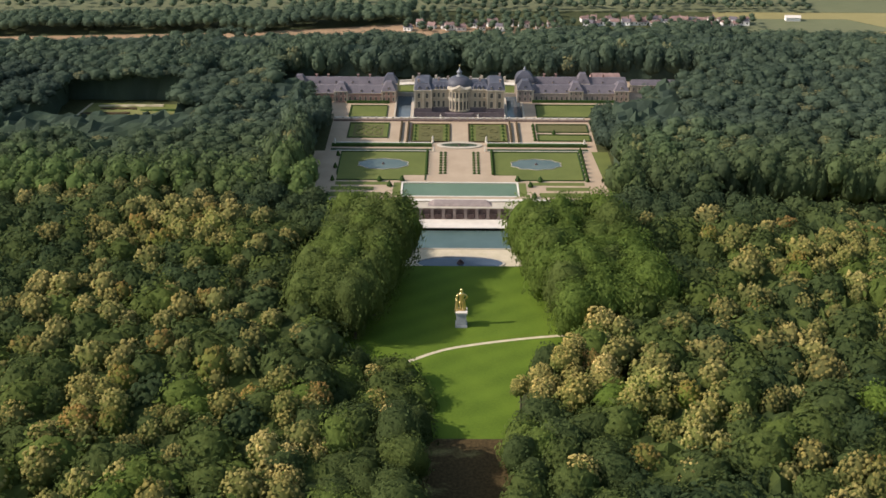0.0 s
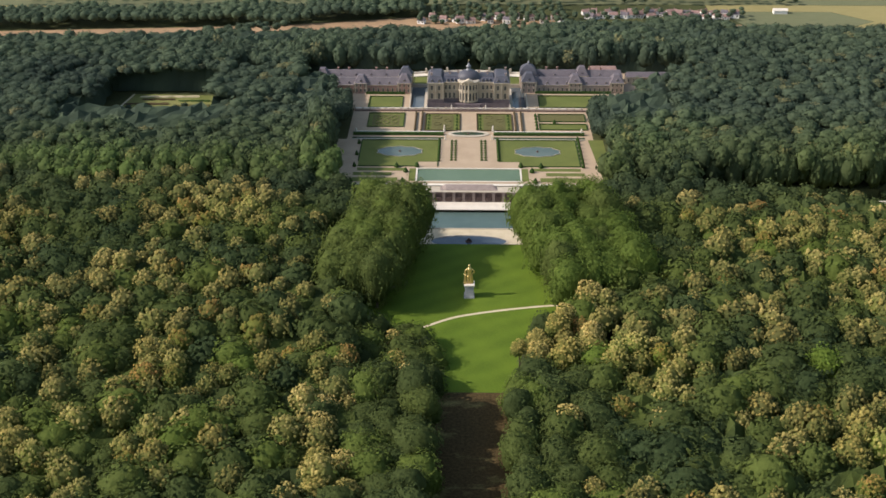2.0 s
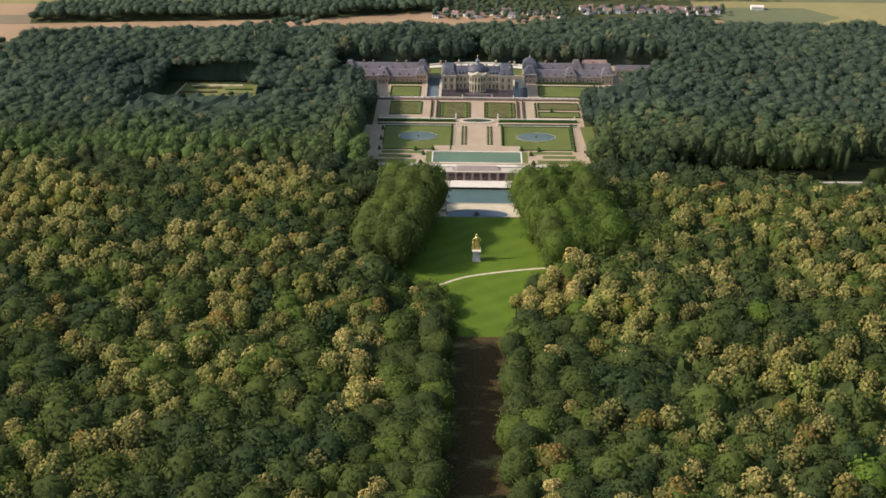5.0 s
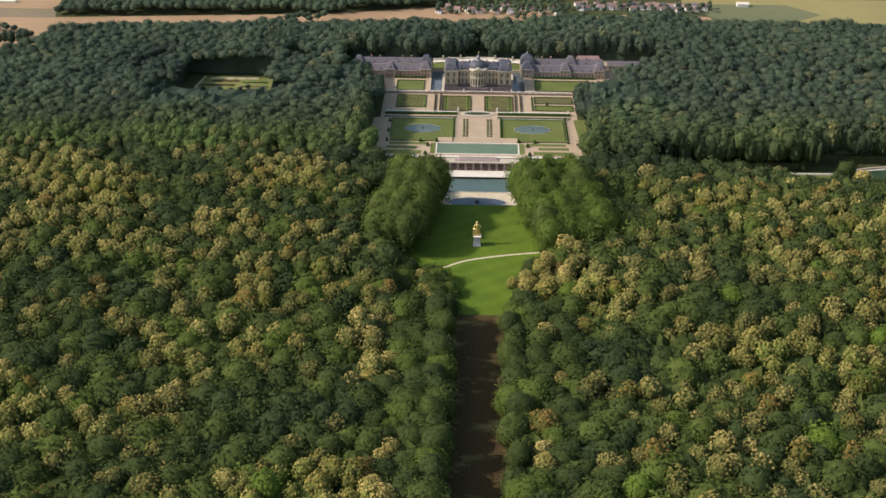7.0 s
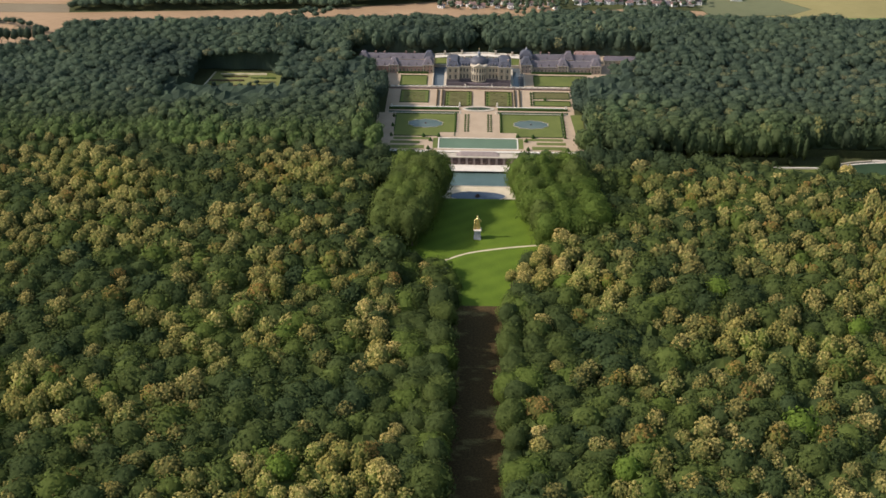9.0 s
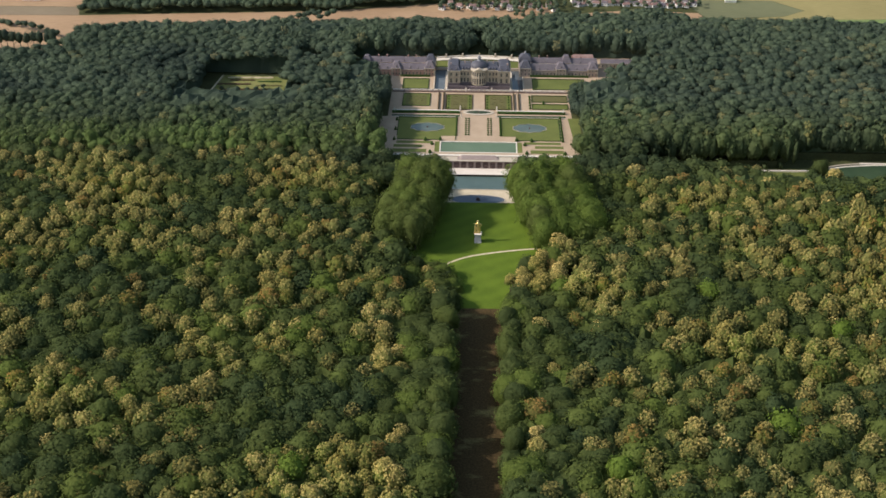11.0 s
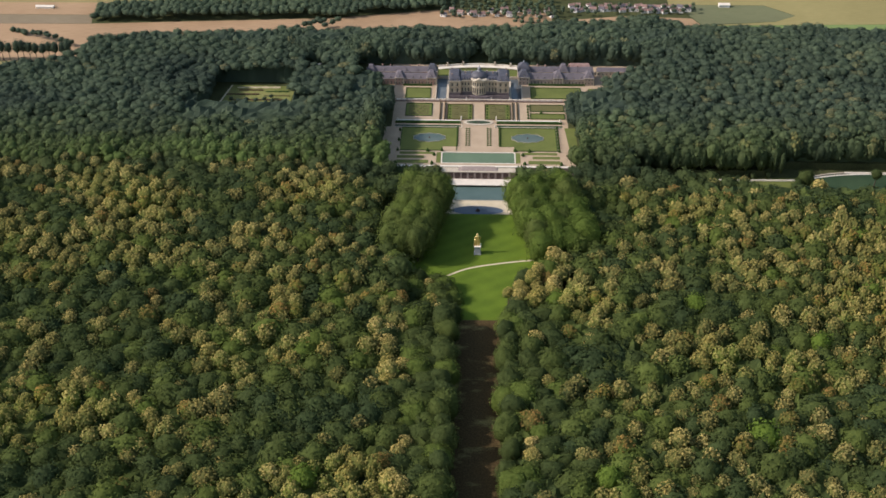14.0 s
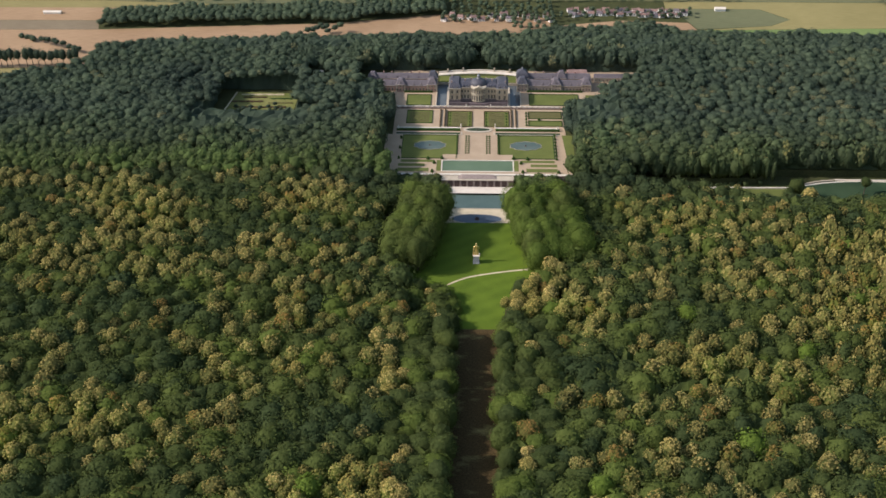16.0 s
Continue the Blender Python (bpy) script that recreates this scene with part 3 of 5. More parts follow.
def lay_woods():
    south = [s for s in scatter(-400, 350, -290, 90, 1) if not is_near(s[0], s[1])]
    rear = scatter(-250, 250, -680, -290, 3)
    woodland("woodland", "wide mixed wood cut by the long alley", rear, 1.0, 16.0)
    # broad green trees that stand out: x, y, radius, leaf tone
    for k, (x, y, rad, tone) in enumerate(((46, -168, 9, 0.5), (59, -200, 7, 0.95), (133, -169, 10, 1.0), (174, -100, 6.5, 1.0), (139, -130, 8, 0.45), (116, -67, 6.5, 0.95), (99, -120, 8, 0.5), (87, -55, 7.5, 0.1),
                                           (-202, -40, 9, 0.0), (-158, -68, 9.5, 0.0), (-220, -93, 8.5, 0.0), (-88, -61, 9.5, 0.0), (-60, -76, 8, 0.05), (-76, -203, 7.5, 0.95), (-206, -202, 8.5, 0.1), (-66, -150, 8, 0.05),
                                           (-146, -117, 8, 0.1), (-64, -7, 8, 0.1), (172, -3, 8, 0.1))):
        south = [s for s in south if math.hypot(s[0] - x, s[1] - y) > rad * 0.95] + [(x, y, tone, 1.0 if tone > 0.4 else 0.75, 1.0 + rad / 10.0, (k * 0.37) % 1.0)]
    woodland("woodland", "mixed wood with pale flowering crowns beside the alley", [s for s in south if s[0] < 0], 1.0, 16.0)
    woodland("woodland", "mixed wood of chestnut crowns, many flowering cream", [s for s in south if s[0] >= 0], 1.0, 16.0)
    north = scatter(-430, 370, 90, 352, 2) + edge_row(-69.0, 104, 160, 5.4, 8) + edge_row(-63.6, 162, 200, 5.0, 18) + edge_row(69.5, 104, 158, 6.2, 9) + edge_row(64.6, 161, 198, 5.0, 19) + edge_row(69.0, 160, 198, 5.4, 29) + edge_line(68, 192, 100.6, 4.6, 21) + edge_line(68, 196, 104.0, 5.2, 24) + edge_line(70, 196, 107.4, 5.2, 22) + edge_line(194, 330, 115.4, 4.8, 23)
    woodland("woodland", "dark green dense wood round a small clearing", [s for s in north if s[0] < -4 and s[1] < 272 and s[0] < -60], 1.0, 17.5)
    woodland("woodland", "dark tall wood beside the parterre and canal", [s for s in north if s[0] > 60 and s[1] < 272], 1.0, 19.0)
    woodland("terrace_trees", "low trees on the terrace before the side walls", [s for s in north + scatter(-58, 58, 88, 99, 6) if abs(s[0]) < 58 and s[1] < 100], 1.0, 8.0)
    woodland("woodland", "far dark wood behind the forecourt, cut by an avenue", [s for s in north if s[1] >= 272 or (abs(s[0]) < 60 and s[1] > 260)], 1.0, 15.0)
    return len(south) + len(north)


def near_trees():
    kinds = []
    for i in range(9):
        pale = (0.0, 1.0, 0.0, 0.85, 0.0, 1.0, 0.0, 0.9, 0.6)[i]
        tone = (0.18, 0.55, 0.42, 0.62, 0.28, 0.50, 0.70, 0.60, 0.5)[i]
        hue = (0.0, 0.35, 0.0, 0.15, 0.0, 0.5, 0.0, 0.25, 1.0)[i]
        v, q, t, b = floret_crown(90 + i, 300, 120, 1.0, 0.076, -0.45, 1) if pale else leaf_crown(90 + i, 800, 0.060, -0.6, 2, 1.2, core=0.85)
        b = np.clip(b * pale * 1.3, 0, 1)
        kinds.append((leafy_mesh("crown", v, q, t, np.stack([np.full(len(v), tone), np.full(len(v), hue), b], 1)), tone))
    trunks = [trunk_shape(10.0, 0.32, 5 + i).mesh("trunk", BARK) for i in range(3)]
    # trees that stand out by colour or size beside the lawn and alley: x, y, radius, height, kind
    chosen = [(-17.2, -45, 6.8, 12.5, 0), (-20.5, -75, 7.2, 14, 5), (-38.5, -88, 4.4, 13, 1), (16.6, -57, 3.7, 14, 3), (25.5, -53, 4.2, 12, 3), (39, -41, 5.2, 13, 8), (32.5, -47, 4.4, 12, 7),
              (26.5, -37.5, 6.6, 13, 0), (21.5, -70.5, 8.0, 15, 0), (26.5, -83, 9.2, 16, 0), (38, -96, 8.6, 15.5, 0), (25.5, -115, 7.6, 15, 4), (25, -203, 6.6, 14, 6), (-35, -191, 8.0, 15, 0), (-33, -49, 7.4, 14, 2), (-29.5, -62, 6.8, 14, 4), (-17.5, -61, 7.0, 14, 0)]
    for k in range(17):
        for sd in (-1, 1):
            if k == 0:
                continue
            chosen.append((sd * (16.0 + 1.7 * math.sin(k * 2.1 + sd)), -72.0 - 8.6 * k + 2.0 * math.sin(k * 5.3 + sd), 6.8 + 1.5 * math.sin(k * 1.7 + sd), (15.5 if sd > 0 else 18.0) + 2.2 * math.sin(k * 2.9 + sd), (0, 4, 2, 0, 6, 4, 2)[(k * 3 + (sd > 0)) % 7]))
    spots = [(x, y, rad, h, k, (x * 0.37) % 1.0, (y * 0.73) % 1.0) for x, y, rad, h, k in chosen]
    for x, y, u, v, w, q in scatter(-NEAR_X, NEAR_X, NEAR_Y0, NEAR_Y1, 5):
        if any(math.hypot(x - c[0], (y - c[1]) * 1.25) < c[2] * 0.60 + 1.8 for c in chosen):
            continue
        tone, pale, hue = tree_look(x, y, u, v, w)
        i = [1, 3, 5, 7][int(q * 4) % 4] if pale else [0, 2, 4, 6][int(q * 4) % 4]
        if pale and hue == 1.0:
            i = 8
        spots.append((x, y, (4.5 + 2.2 * v * v + 1.0 * q) * (0.96 if pale else 1.32), 13.0 + 4.5 * v - (0.0 if pale else 0.8), i, u, q))
    spots += [(214, 72, 6.2, 15.0, 1, 0.4, 0.3), (208, 84, 5.6, 15.0, 4, 0.6, 0.7), (202, 78, 5.0, 11.5, 0, 0.3, 0.2), (254, 90, 3.6, 13.0, 0, 0.2, 0.9)]      # single trees by the end of the canal
    for x, y, rad, h, i, u, q in spots:
        if -40 < x < 0 and -74 < y < -27:      # lower trees beside the lawn
            h *= 0.56
        me, tone_ = kinds[i]
        label = "chestnut tree with cream flowering crown in the wood" if i in (1, 3, 5, 7) else "chestnut tree with browning crown in the wood" if i == 8 else "broad-leaved tree with deep green crown in the wood" if tone_ < 0.4 else "broad-leaved tree with bright green crown in the wood"
        tree = thing("tree", label, "tree", x, y, -5.0 if y > 44 else 0.0, "trees beside the alley" if y < 44 else "")
        tr = part("trunk", trunks[int(u * 3)], BARK, tree)
        tr.scale = (1, 1, (h - rad * 0.4) / 10.0)
        cr = part("crown", me, FOLIAGE, tree)
        sz = rad * (0.96 + 0.28 * u)
        cr.location, cr.rotation_euler, cr.scale = (0, 0, h - sz * 0.85), (0, 0, q * 6.283), (rad, rad, sz)


def plane_trees():
    """The tall trees in a row on either side of the lawn before the canal."""
    meshes = []
    for i in range(4):
        v, q, t, b = leaf_crown(200 + i * 5, 2200, 0.045, -0.93, 2, 1.4, 0.75)
        v[:, 2] = np.where(v[:, 2] > 0.45, 0.45 + (v[:, 2] - 0.45) * 0.62, v[:, 2])
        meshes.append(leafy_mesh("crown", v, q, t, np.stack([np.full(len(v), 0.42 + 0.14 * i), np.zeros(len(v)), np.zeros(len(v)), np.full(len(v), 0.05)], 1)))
    trunk = trunk_shape(10.0, 0.5, 77).mesh("trunk", BARK)
    r = random.Random(12)
    for side in (-1, 1):
        for row in range(4 if side > 0 else 3):
            for k in range(8):
                y = -10.5 + k * 7.4 + r.uniform(-2.4, 2.4) + row * 3
                x = side * ((34.0 if side < 0 else 37.0) - k * 1.75 + row * 8.2 + r.uniform(-1.6, 1.6))
                base = -5.0 if y > 42.6 else 0.0
                tree = thing("plane_tree", "tall bright green tree in the row beside the lawn", "tree", x, y, base, "tall trees flanking the lawn")
                h = 24.5 + 0.8 * k - 3.0 * (row == 2) + r.uniform(-1.5, 2.0) - base
                rad = 8.6 + r.uniform(-1.4, 1.6)
                tr = part("trunk", trunk, BARK, tree)
                tr.scale = (1, 1, h * 0.055)
                # western row takes darker leaf tones: its shaded lawn side put into the colour
                cr = part("crown", meshes[(0, 1, 1, 2)[r.randrange(4)] if side < 0 else (1, 2, 3, 3)[r.randrange(4)]], FOLIAGE, tree)
                cr.location, cr.rotation_euler, cr.scale = (0, 0, h * 0.55), (0, 0, r.uniform(0, 6.28)), (rad, rad, h * 0.52)


def undergrowth(name, label, x0, x1, y0, y1, height, cell):
    """A lumpy green sheet added under the tall crowns to brighten the black gaps between them."""
    nx, ny = int((x1 - x0) / cell), int((y1 - y0) / cell)
    inside = [[wooded(x0 + i * cell, y0 + j * cell) for i in range(nx + 1)] for j in range(ny + 1)]
    number, v, quads = {}, [], []
    for j in range(1, ny):
        for i in range(1, nx):
            if inside[j][i]:
                x, y = x0 + i * cell, y0 + j * cell
                deep = all(inside[b][a] for a in (i - 1, i, i + 1) for b in (j - 1, j, j + 1))
                number[i, j] = len(v)
                v.append((x + 1.4 * noise.noise((x * 0.7, y * 0.7, 1)), y + 1.4 * noise.noise((x * 0.7, y * 0.7, 5)), ((height + 5.0 * noise.noise((x * 0.31, y * 0.31, 9))) * (0.35 if -46 < x < 50 and -80 < y < -14 else 1.0)) if deep else 0.6))
    for i, j in number:
        q = [(i, j), (i + 1, j), (i + 1, j + 1), (i, j + 1)]
        if all(k in number for k in q):
            quads.append([number[k] for k in q])
    v = np.array(v)
    # same northward haze tint as in the crowns
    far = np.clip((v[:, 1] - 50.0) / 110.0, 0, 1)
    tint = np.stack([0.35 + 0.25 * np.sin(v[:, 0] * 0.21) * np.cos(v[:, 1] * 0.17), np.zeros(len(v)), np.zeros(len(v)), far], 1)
    return tagged(new(name, leafy_mesh(name, v, np.array(quads), np.zeros((0, 3), int), tint)), label, "undergrowth", kind="stuff")


lay_woods()
# added filler sheets that keep the gaps between crowns from going black
undergrowth("undergrowth", "lumpy green filler sheet added under the flowering wood", -330, 290, -240, 66, 10.5, 3.2)
undergrowth("undergrowth", "lumpy green filler sheet added under the far wood", -400, 330, 103, 310, 13.2, 3.6)
near_trees()
plane_trees()

# ---- lawns, paths, water south of the canal ----


def curve_band(name, pts, width, z0, z1, mat, label, category="path"):
    """A band of even width along a smooth line of points."""
    fine = []
    p = [Vector((*q, 0)) for q in pts]
    p = [p[0] * 2 - p[1]] + p + [p[-1] * 2 - p[-2]]
    for i in range(1, len(p) - 2):
        for k in range(8):
            t = k / 8
            a, b, c, d = p[i - 1:i + 3]
            fine.append(0.5 * ((2 * b) + (c - a) * t + (2 * a - 5 * b + 4 * c - d) * t * t + (3 * b - a - 3 * c + d) * t ** 3))
    fine.append(p[-2])
    left, right = [], []
    for i, q in enumerate(fine):
        w = (fine[min(i + 1, len(fine) - 1)] - fine[max(i - 1, 0)]).normalized()
        n = Vector((-w.y, w.x, 0)) * width / 2
        left.append(q + n), right.append(q - n)
    s = Shape()
    s.rings([[(a.x, a.y, z0), (a.x, a.y, z1), (b.x, b.y, z1), (b.x, b.y, z0)] for a, b in zip(left, right)])
    return single(name, s, mat, label, category, kind="structure")


slab("lawn", [(-15, -67.2), (15, -67.2), (18, -45), (21, -28.5), (48, -18.5), (48, 42.2), (-48, 42.2), (-48, -20.5), (-21, -28.5), (-18, -45)], -0.3, 0.04, LAWN, "bright mown lawn with soft diagonal mowing stripes", "lawn")
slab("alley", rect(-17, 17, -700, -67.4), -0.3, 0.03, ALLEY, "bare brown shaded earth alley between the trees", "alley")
curve_band("path", [(-17, -25.4), (-9, -19.8), (-2, -16.4), (10, -12.8), (23, -9.8), (36, -7.6)], 1.25, -0.2, 0.07, PATH_SAND, "narrow curved pale gravel path across the lawn")
slab("terrace_1", rect(-48, 48, 43.9, 66.6), -5.3, -4.95, PATH_SAND, "pale gravel terrace beside the canal", "terrace")
slab("terrace_2", rect(-53, 53, 86.6, 100.9), -5.3, -4.95, KERB, "white stone terrace before the grotto wall", "terrace")
single("canal", Shape().box(-57.9, 57.9, 67.25, 85.95, -7.8, -6.0), WATER_CANAL, "still grey-teal canal between stone quays", "water", kind="structure")
single("canal_quay", Shape().box(-58.6, 58.6, 66.6, 67.2, -8, -4.7), STONE, "pale stone quay of the canal", "quay", kind="structure")
single("canal_quay", Shape().box(-58.6, 58.6, 86.0, 86.6, -8, -4.7), KERB, "white stone quay of the canal", "quay", kind="structure")


def ring(cx, cy, a, b, width, z0, z1, n=40, lobes=0, depth=0.0):
    s = Shape()
    rows = []
    for j in range(n):
        t = 2 * math.pi * j / n
        k = 1.0 - depth * (0.5 + 0.5 * math.cos(lobes * t)) if lobes else 1.0
        c, d = math.cos(t), math.sin(t)
        rows.append([(cx + a * k * c, cy + b * k * d, z0), (cx + (a * k + width) * c, cy + (b * k + width) * d, z0), (cx + (a * k + width) * c, cy + (b * k + width) * d, z1), (cx + a * k * c, cy + b * k * d, z1)])
    for j in range(n):
        r0, r1 = rows[j], rows[(j + 1) % n]
        for k in range(4):
            s.poly([r0[k], r1[k], r1[(k + 1) % 4], r0[(k + 1) % 4]])
    return s, [(r[0][0], r[0][1]) for r in rows]


def basin(name, label, cx, cy, z, a, b, water, lobes=0, depth=0.0, rim=0.6, jet=1.0):
    t = thing(name, label, "fountain basin", cx, cy, z)
    s, inner = ring(0, 0, a, b, rim, -0.4, 0.3, 120 if lobes else 64, lobes, depth)
    part("rim", s, STONE, t, "pale stone rim")
    part("water", Shape().prism(inner, -0.3, 0.15), water, t, "still water")
    if jet:
        k = Shape().lathe(0, 0, [(r * jet, 0.1 + z * jet) for r, z in ((1.5, 0), (1.3, 0.4), (0.7, 0.7), (0.9, 1.0), (0.35, 1.4), (0.1, 1.9))], 10)
        part("fountain_head", k, NICHE, t, "dark rocky fountain head", True)
    return t


basin("round_basin", "round blue basin with a dark fountain head", 0, 54.6, -5, 15.9, 5.3, WATER_DEEP, rim=0.9)


def statue():
    t = thing("statue", "gilded standing statue on a grey stone plinth on the lawn", "statue", 0, -1.6, 0)
    p = Shape().box(-1.95, 1.95, -1.95, 1.95, 0, 0.7).box(-1.65, 1.65, -1.65, 1.65, 0.7, 4.8, 0.06).box(-1.85, 1.85, -1.85, 1.85, 4.8, 5.25)
    part("plinth", p, PLINTH, t, "grey stone plinth")
    part("cap", Shape().box(-1.95, 1.95, -1.95, 1.95, 5.25, 5.6), KERB, t, "white plinth cap")
    # one plain standing figure leaning on a club
    s = Shape()
    s.lathe(0.42, 0, [(0.55, 5.6), (0.42, 6.0), (0.34, 7.0), (0.46, 8.2), (0.5, 9.0)], 10)
    s.lathe(-0.45, 0.1, [(0.6, 5.6), (0.42, 6.0), (0.36, 7.0), (0.48, 8.2), (0.5, 9.0)], 10)
    s.lathe(0, 0, [(0.75, 8.7), (0.82, 9.3), (0.66, 10.1), (0.92, 11.1), (1.02, 11.7), (0.6, 12.2), (0.3, 12.4)], 12, 1.0, 0.72)
    s.lathe(-0.1, 0, [(0.28, 12.2), (0.42, 12.5), (0.52, 12.95), (0.45, 13.4), (0.15, 13.65)], 10)
    s.lathe(0.75, 0.35, [(0.95, 5.6), (0.8, 6.2), (0.65, 7.6), (0.5, 8.6), (0.3, 9.4)], 10, 1.0, 0.7)
    s.lathe(-1.55, 0.1, [(0.85, 5.6), (0.6, 6.4), (0.5, 7.6), (0.38, 9.0), (0.5, 9.6)], 8)
    for sx, pts in ((-1, [(1.1, 11.6), (1.55, 10.8), (1.6, 10.0), (1.5, 9.3)]), (1, [(1.1, 11.6), (1.75, 10.9), (1.6, 10.1), (1.0, 9.7)])):
        s.rings([[(sx * x + 0.32 * math.cos(j * 1.047), 0.3 * math.sin(j * 1.047), z) for j in range(6)] for x, z in pts])
    part("figure", s, GOLD, t, "gilded figure", True)


statue()

# ---- grotto wall and the gardens in front of the house ----


def grotto():
    t = thing("grotto_wall", "long retaining wall with a row of dark rocky niches", "wall", 0, 95.3, -5)
    part("wall", Shape().box(-24, 24, -0.2, 5.8, 0, 4.7), DARK_STONE, t, "weathered brown stone wall")
    for sd in (-1, 1):
        x0, x1 = sorted((sd * 24, sd * 64))
        part("side_wall", Shape().box(x0, x1, 5.2, 5.85, 0, 5.0), DARK_STONE, t, "weathered brown stone wall")
    part("cornice", Shape().box(-24.3, 24.3, -0.5, 5.7, 4.7, 4.95), STONE, t, "pale stone cornice")
    n = 9
    for i in range(n):
        x = -18 + 4.5 * i
        s = Shape().box(x - 1.55, x + 1.55, -0.3, -0.18, 0.4, 3.9)
        s.prism([(x - 1.2, -0.75), (x + 1.2, -0.75), (x + 1.5, -0.28), (x - 1.5, -0.28)], 0.1, 2.2)
        part("niche", s, NICHE, t, "dark rubble niche")
    for i in range(n + 1):
        x = -20.25 + 4.5 * i
        s = Shape().box(x - 0.75, x + 0.75, -0.75, -0.18, 0, 1.0).box(x - 0.6, x + 0.6, -0.62, -0.18, 1.0, 4.1).box(x - 0.75, x + 0.75, -0.75, -0.18, 4.1, 4.7)
        part("pilaster", s, PILASTER, t, "greyish stone pilaster")
    for sd in (-1, 1):
        for k in range(9):
            x = sd * (24 + k * 4.6)
            part("panel", Shape().box(x - 1.9, x + 1.9, 5.05, 5.2, 0.6, 4.2), PILASTER, t, "plain stone panel")
    roof = Shape().rings([[(-13, y, 4.96), (13, y, 4.96), (10.5, y, 4.96 + h), (-10.5, y, 4.96 + h)] for y, h in ((1.2, 0.15), (5.0, 1.4))])
    part("bank", roof, PILASTER, t, "low brownish stone bank")


grotto()
slab("parterre_gravel", rect(-65, 64.3, 103.3, 106.4), -0.3, 0.03, GRAVEL, "pale gravel walks of the formal garden", "path")
for x0, x1 in ((-65, -24.4), (24.4, 64.3)):
    slab("parterre_gravel", rect(x0, x1, 106.4, 121.6), -0.3, 0.03, GRAVEL, "pale gravel walks of the formal garden", "path")
slab("parterre_gravel", rect(-65, 64.3, 121.6, 158), -0.3, 0.03, GRAVEL, "pale gravel walks of the formal garden", "path")
slab("parterre_gravel", rect(-60.5, 62, 158, 201.2), -0.3, 0.03, GRAVEL, "pale gravel walks of the formal garden", "path")
for x0, x1 in ((-66, -31.6), (31.6, 122)):
    slab("parterre_gravel", rect(x0, x1, 201.2, 262), -0.3, 0.03, GRAVEL, "pale gravel courts before the outbuildings", "path")
slab("verge", [(59.2, 158), (62.0, 108), (66.6, 108), (66.6, 158)], -0.2, 0.06, TURF, "strip of turf between the walk and the trees", "lawn")
single("square_pool", Shape().box(-23.9, 23.9, 106.9, 121.1, -1.5, -0.25), WATER_TEAL, "square teal pool in a pale stone surround", "water", kind="structure")


def pool_edge():
    t = thing("pool_surround", "grass and stone surround of the square pool", "kerb", 0, 113.95, 0, kind="structure")
    for x0, x1, y0, y1 in ((-24.6, 24.6, -7.75, -7.05), (-24.6, 24.6, 7.15, 7.85), (-24.6, -23.9, -7.05, 7.15), (23.9, 24.6, -7.05, 7.15)):
        part("kerb", Shape().box(x0, x1, y0, y1, -0.6, 0.14), KERB, t)
    for x0, x1 in ((-27.8, -24.7), (24.7, 27.8)):
        part("grass_strip", Shape().box(x0, x1, -7.05, 7.15, -0.2, 0.09), TURF, t, "strip of turf")


pool_edge()
single("kerb", Shape().box(-64, 64, 101.3, 103.2, -0.2, 0.35), KERB, "long white stone kerb above the grotto", "kerb", kind="structure")


def bed(name, x0, x1, y0, y1, mat, label, border=None, z=0.10):
    t = thing(name, label, "parterre bed", (x0 + x1) / 2, (y0 + y1) / 2, 0)
    a, b = (x1 - x0) / 2, (y1 - y0) / 2
    part("turf", Shape().box(-a, a, -b, b, -0.2, z), mat, t)
    if border:
        w, h = 0.45, 0.55
        for s in (Shape().box(-a - w, a + w, -b - w, -b, -0.1, h), Shape().box(-a - w, a + w, b, b + w, -0.1, h), Shape().box(-a - w, -a, -b, b, -0.1, h), Shape().box(a, a + w, -b, b, -0.1, h)):
            part("border", s, border, t, "clipped box border")
    return t


def scroll(parent, x, y, a, b, mat, z=0.12):
    """A ring of clipped box inside a bed."""
    s, inner = ring(x, y, a, b, 0.5, 0.0, z + 0.3, 20)
    part("scroll", s, mat, parent, "clipped box scroll")


def cone(x, y, h, r, label="small dark clipped yew cone beside the walk", group="clipped yews", mesh=[]):
    if not mesh:
        mesh.append(Shape().lathe(0, 0, [(0.55, 0), (1.0, 0.12), (0.82, 0.4), (0.45, 0.75), (0.08, 1.0)], 9).mesh("yew_cone", HEDGE, True))
    ob = tagged(new("yew_cone", mesh[0]), label, "topiary", group)
    ob.matrix_world = pose(x, y, 0.02) @ Matrix.Diagonal((r, r, h, 1))


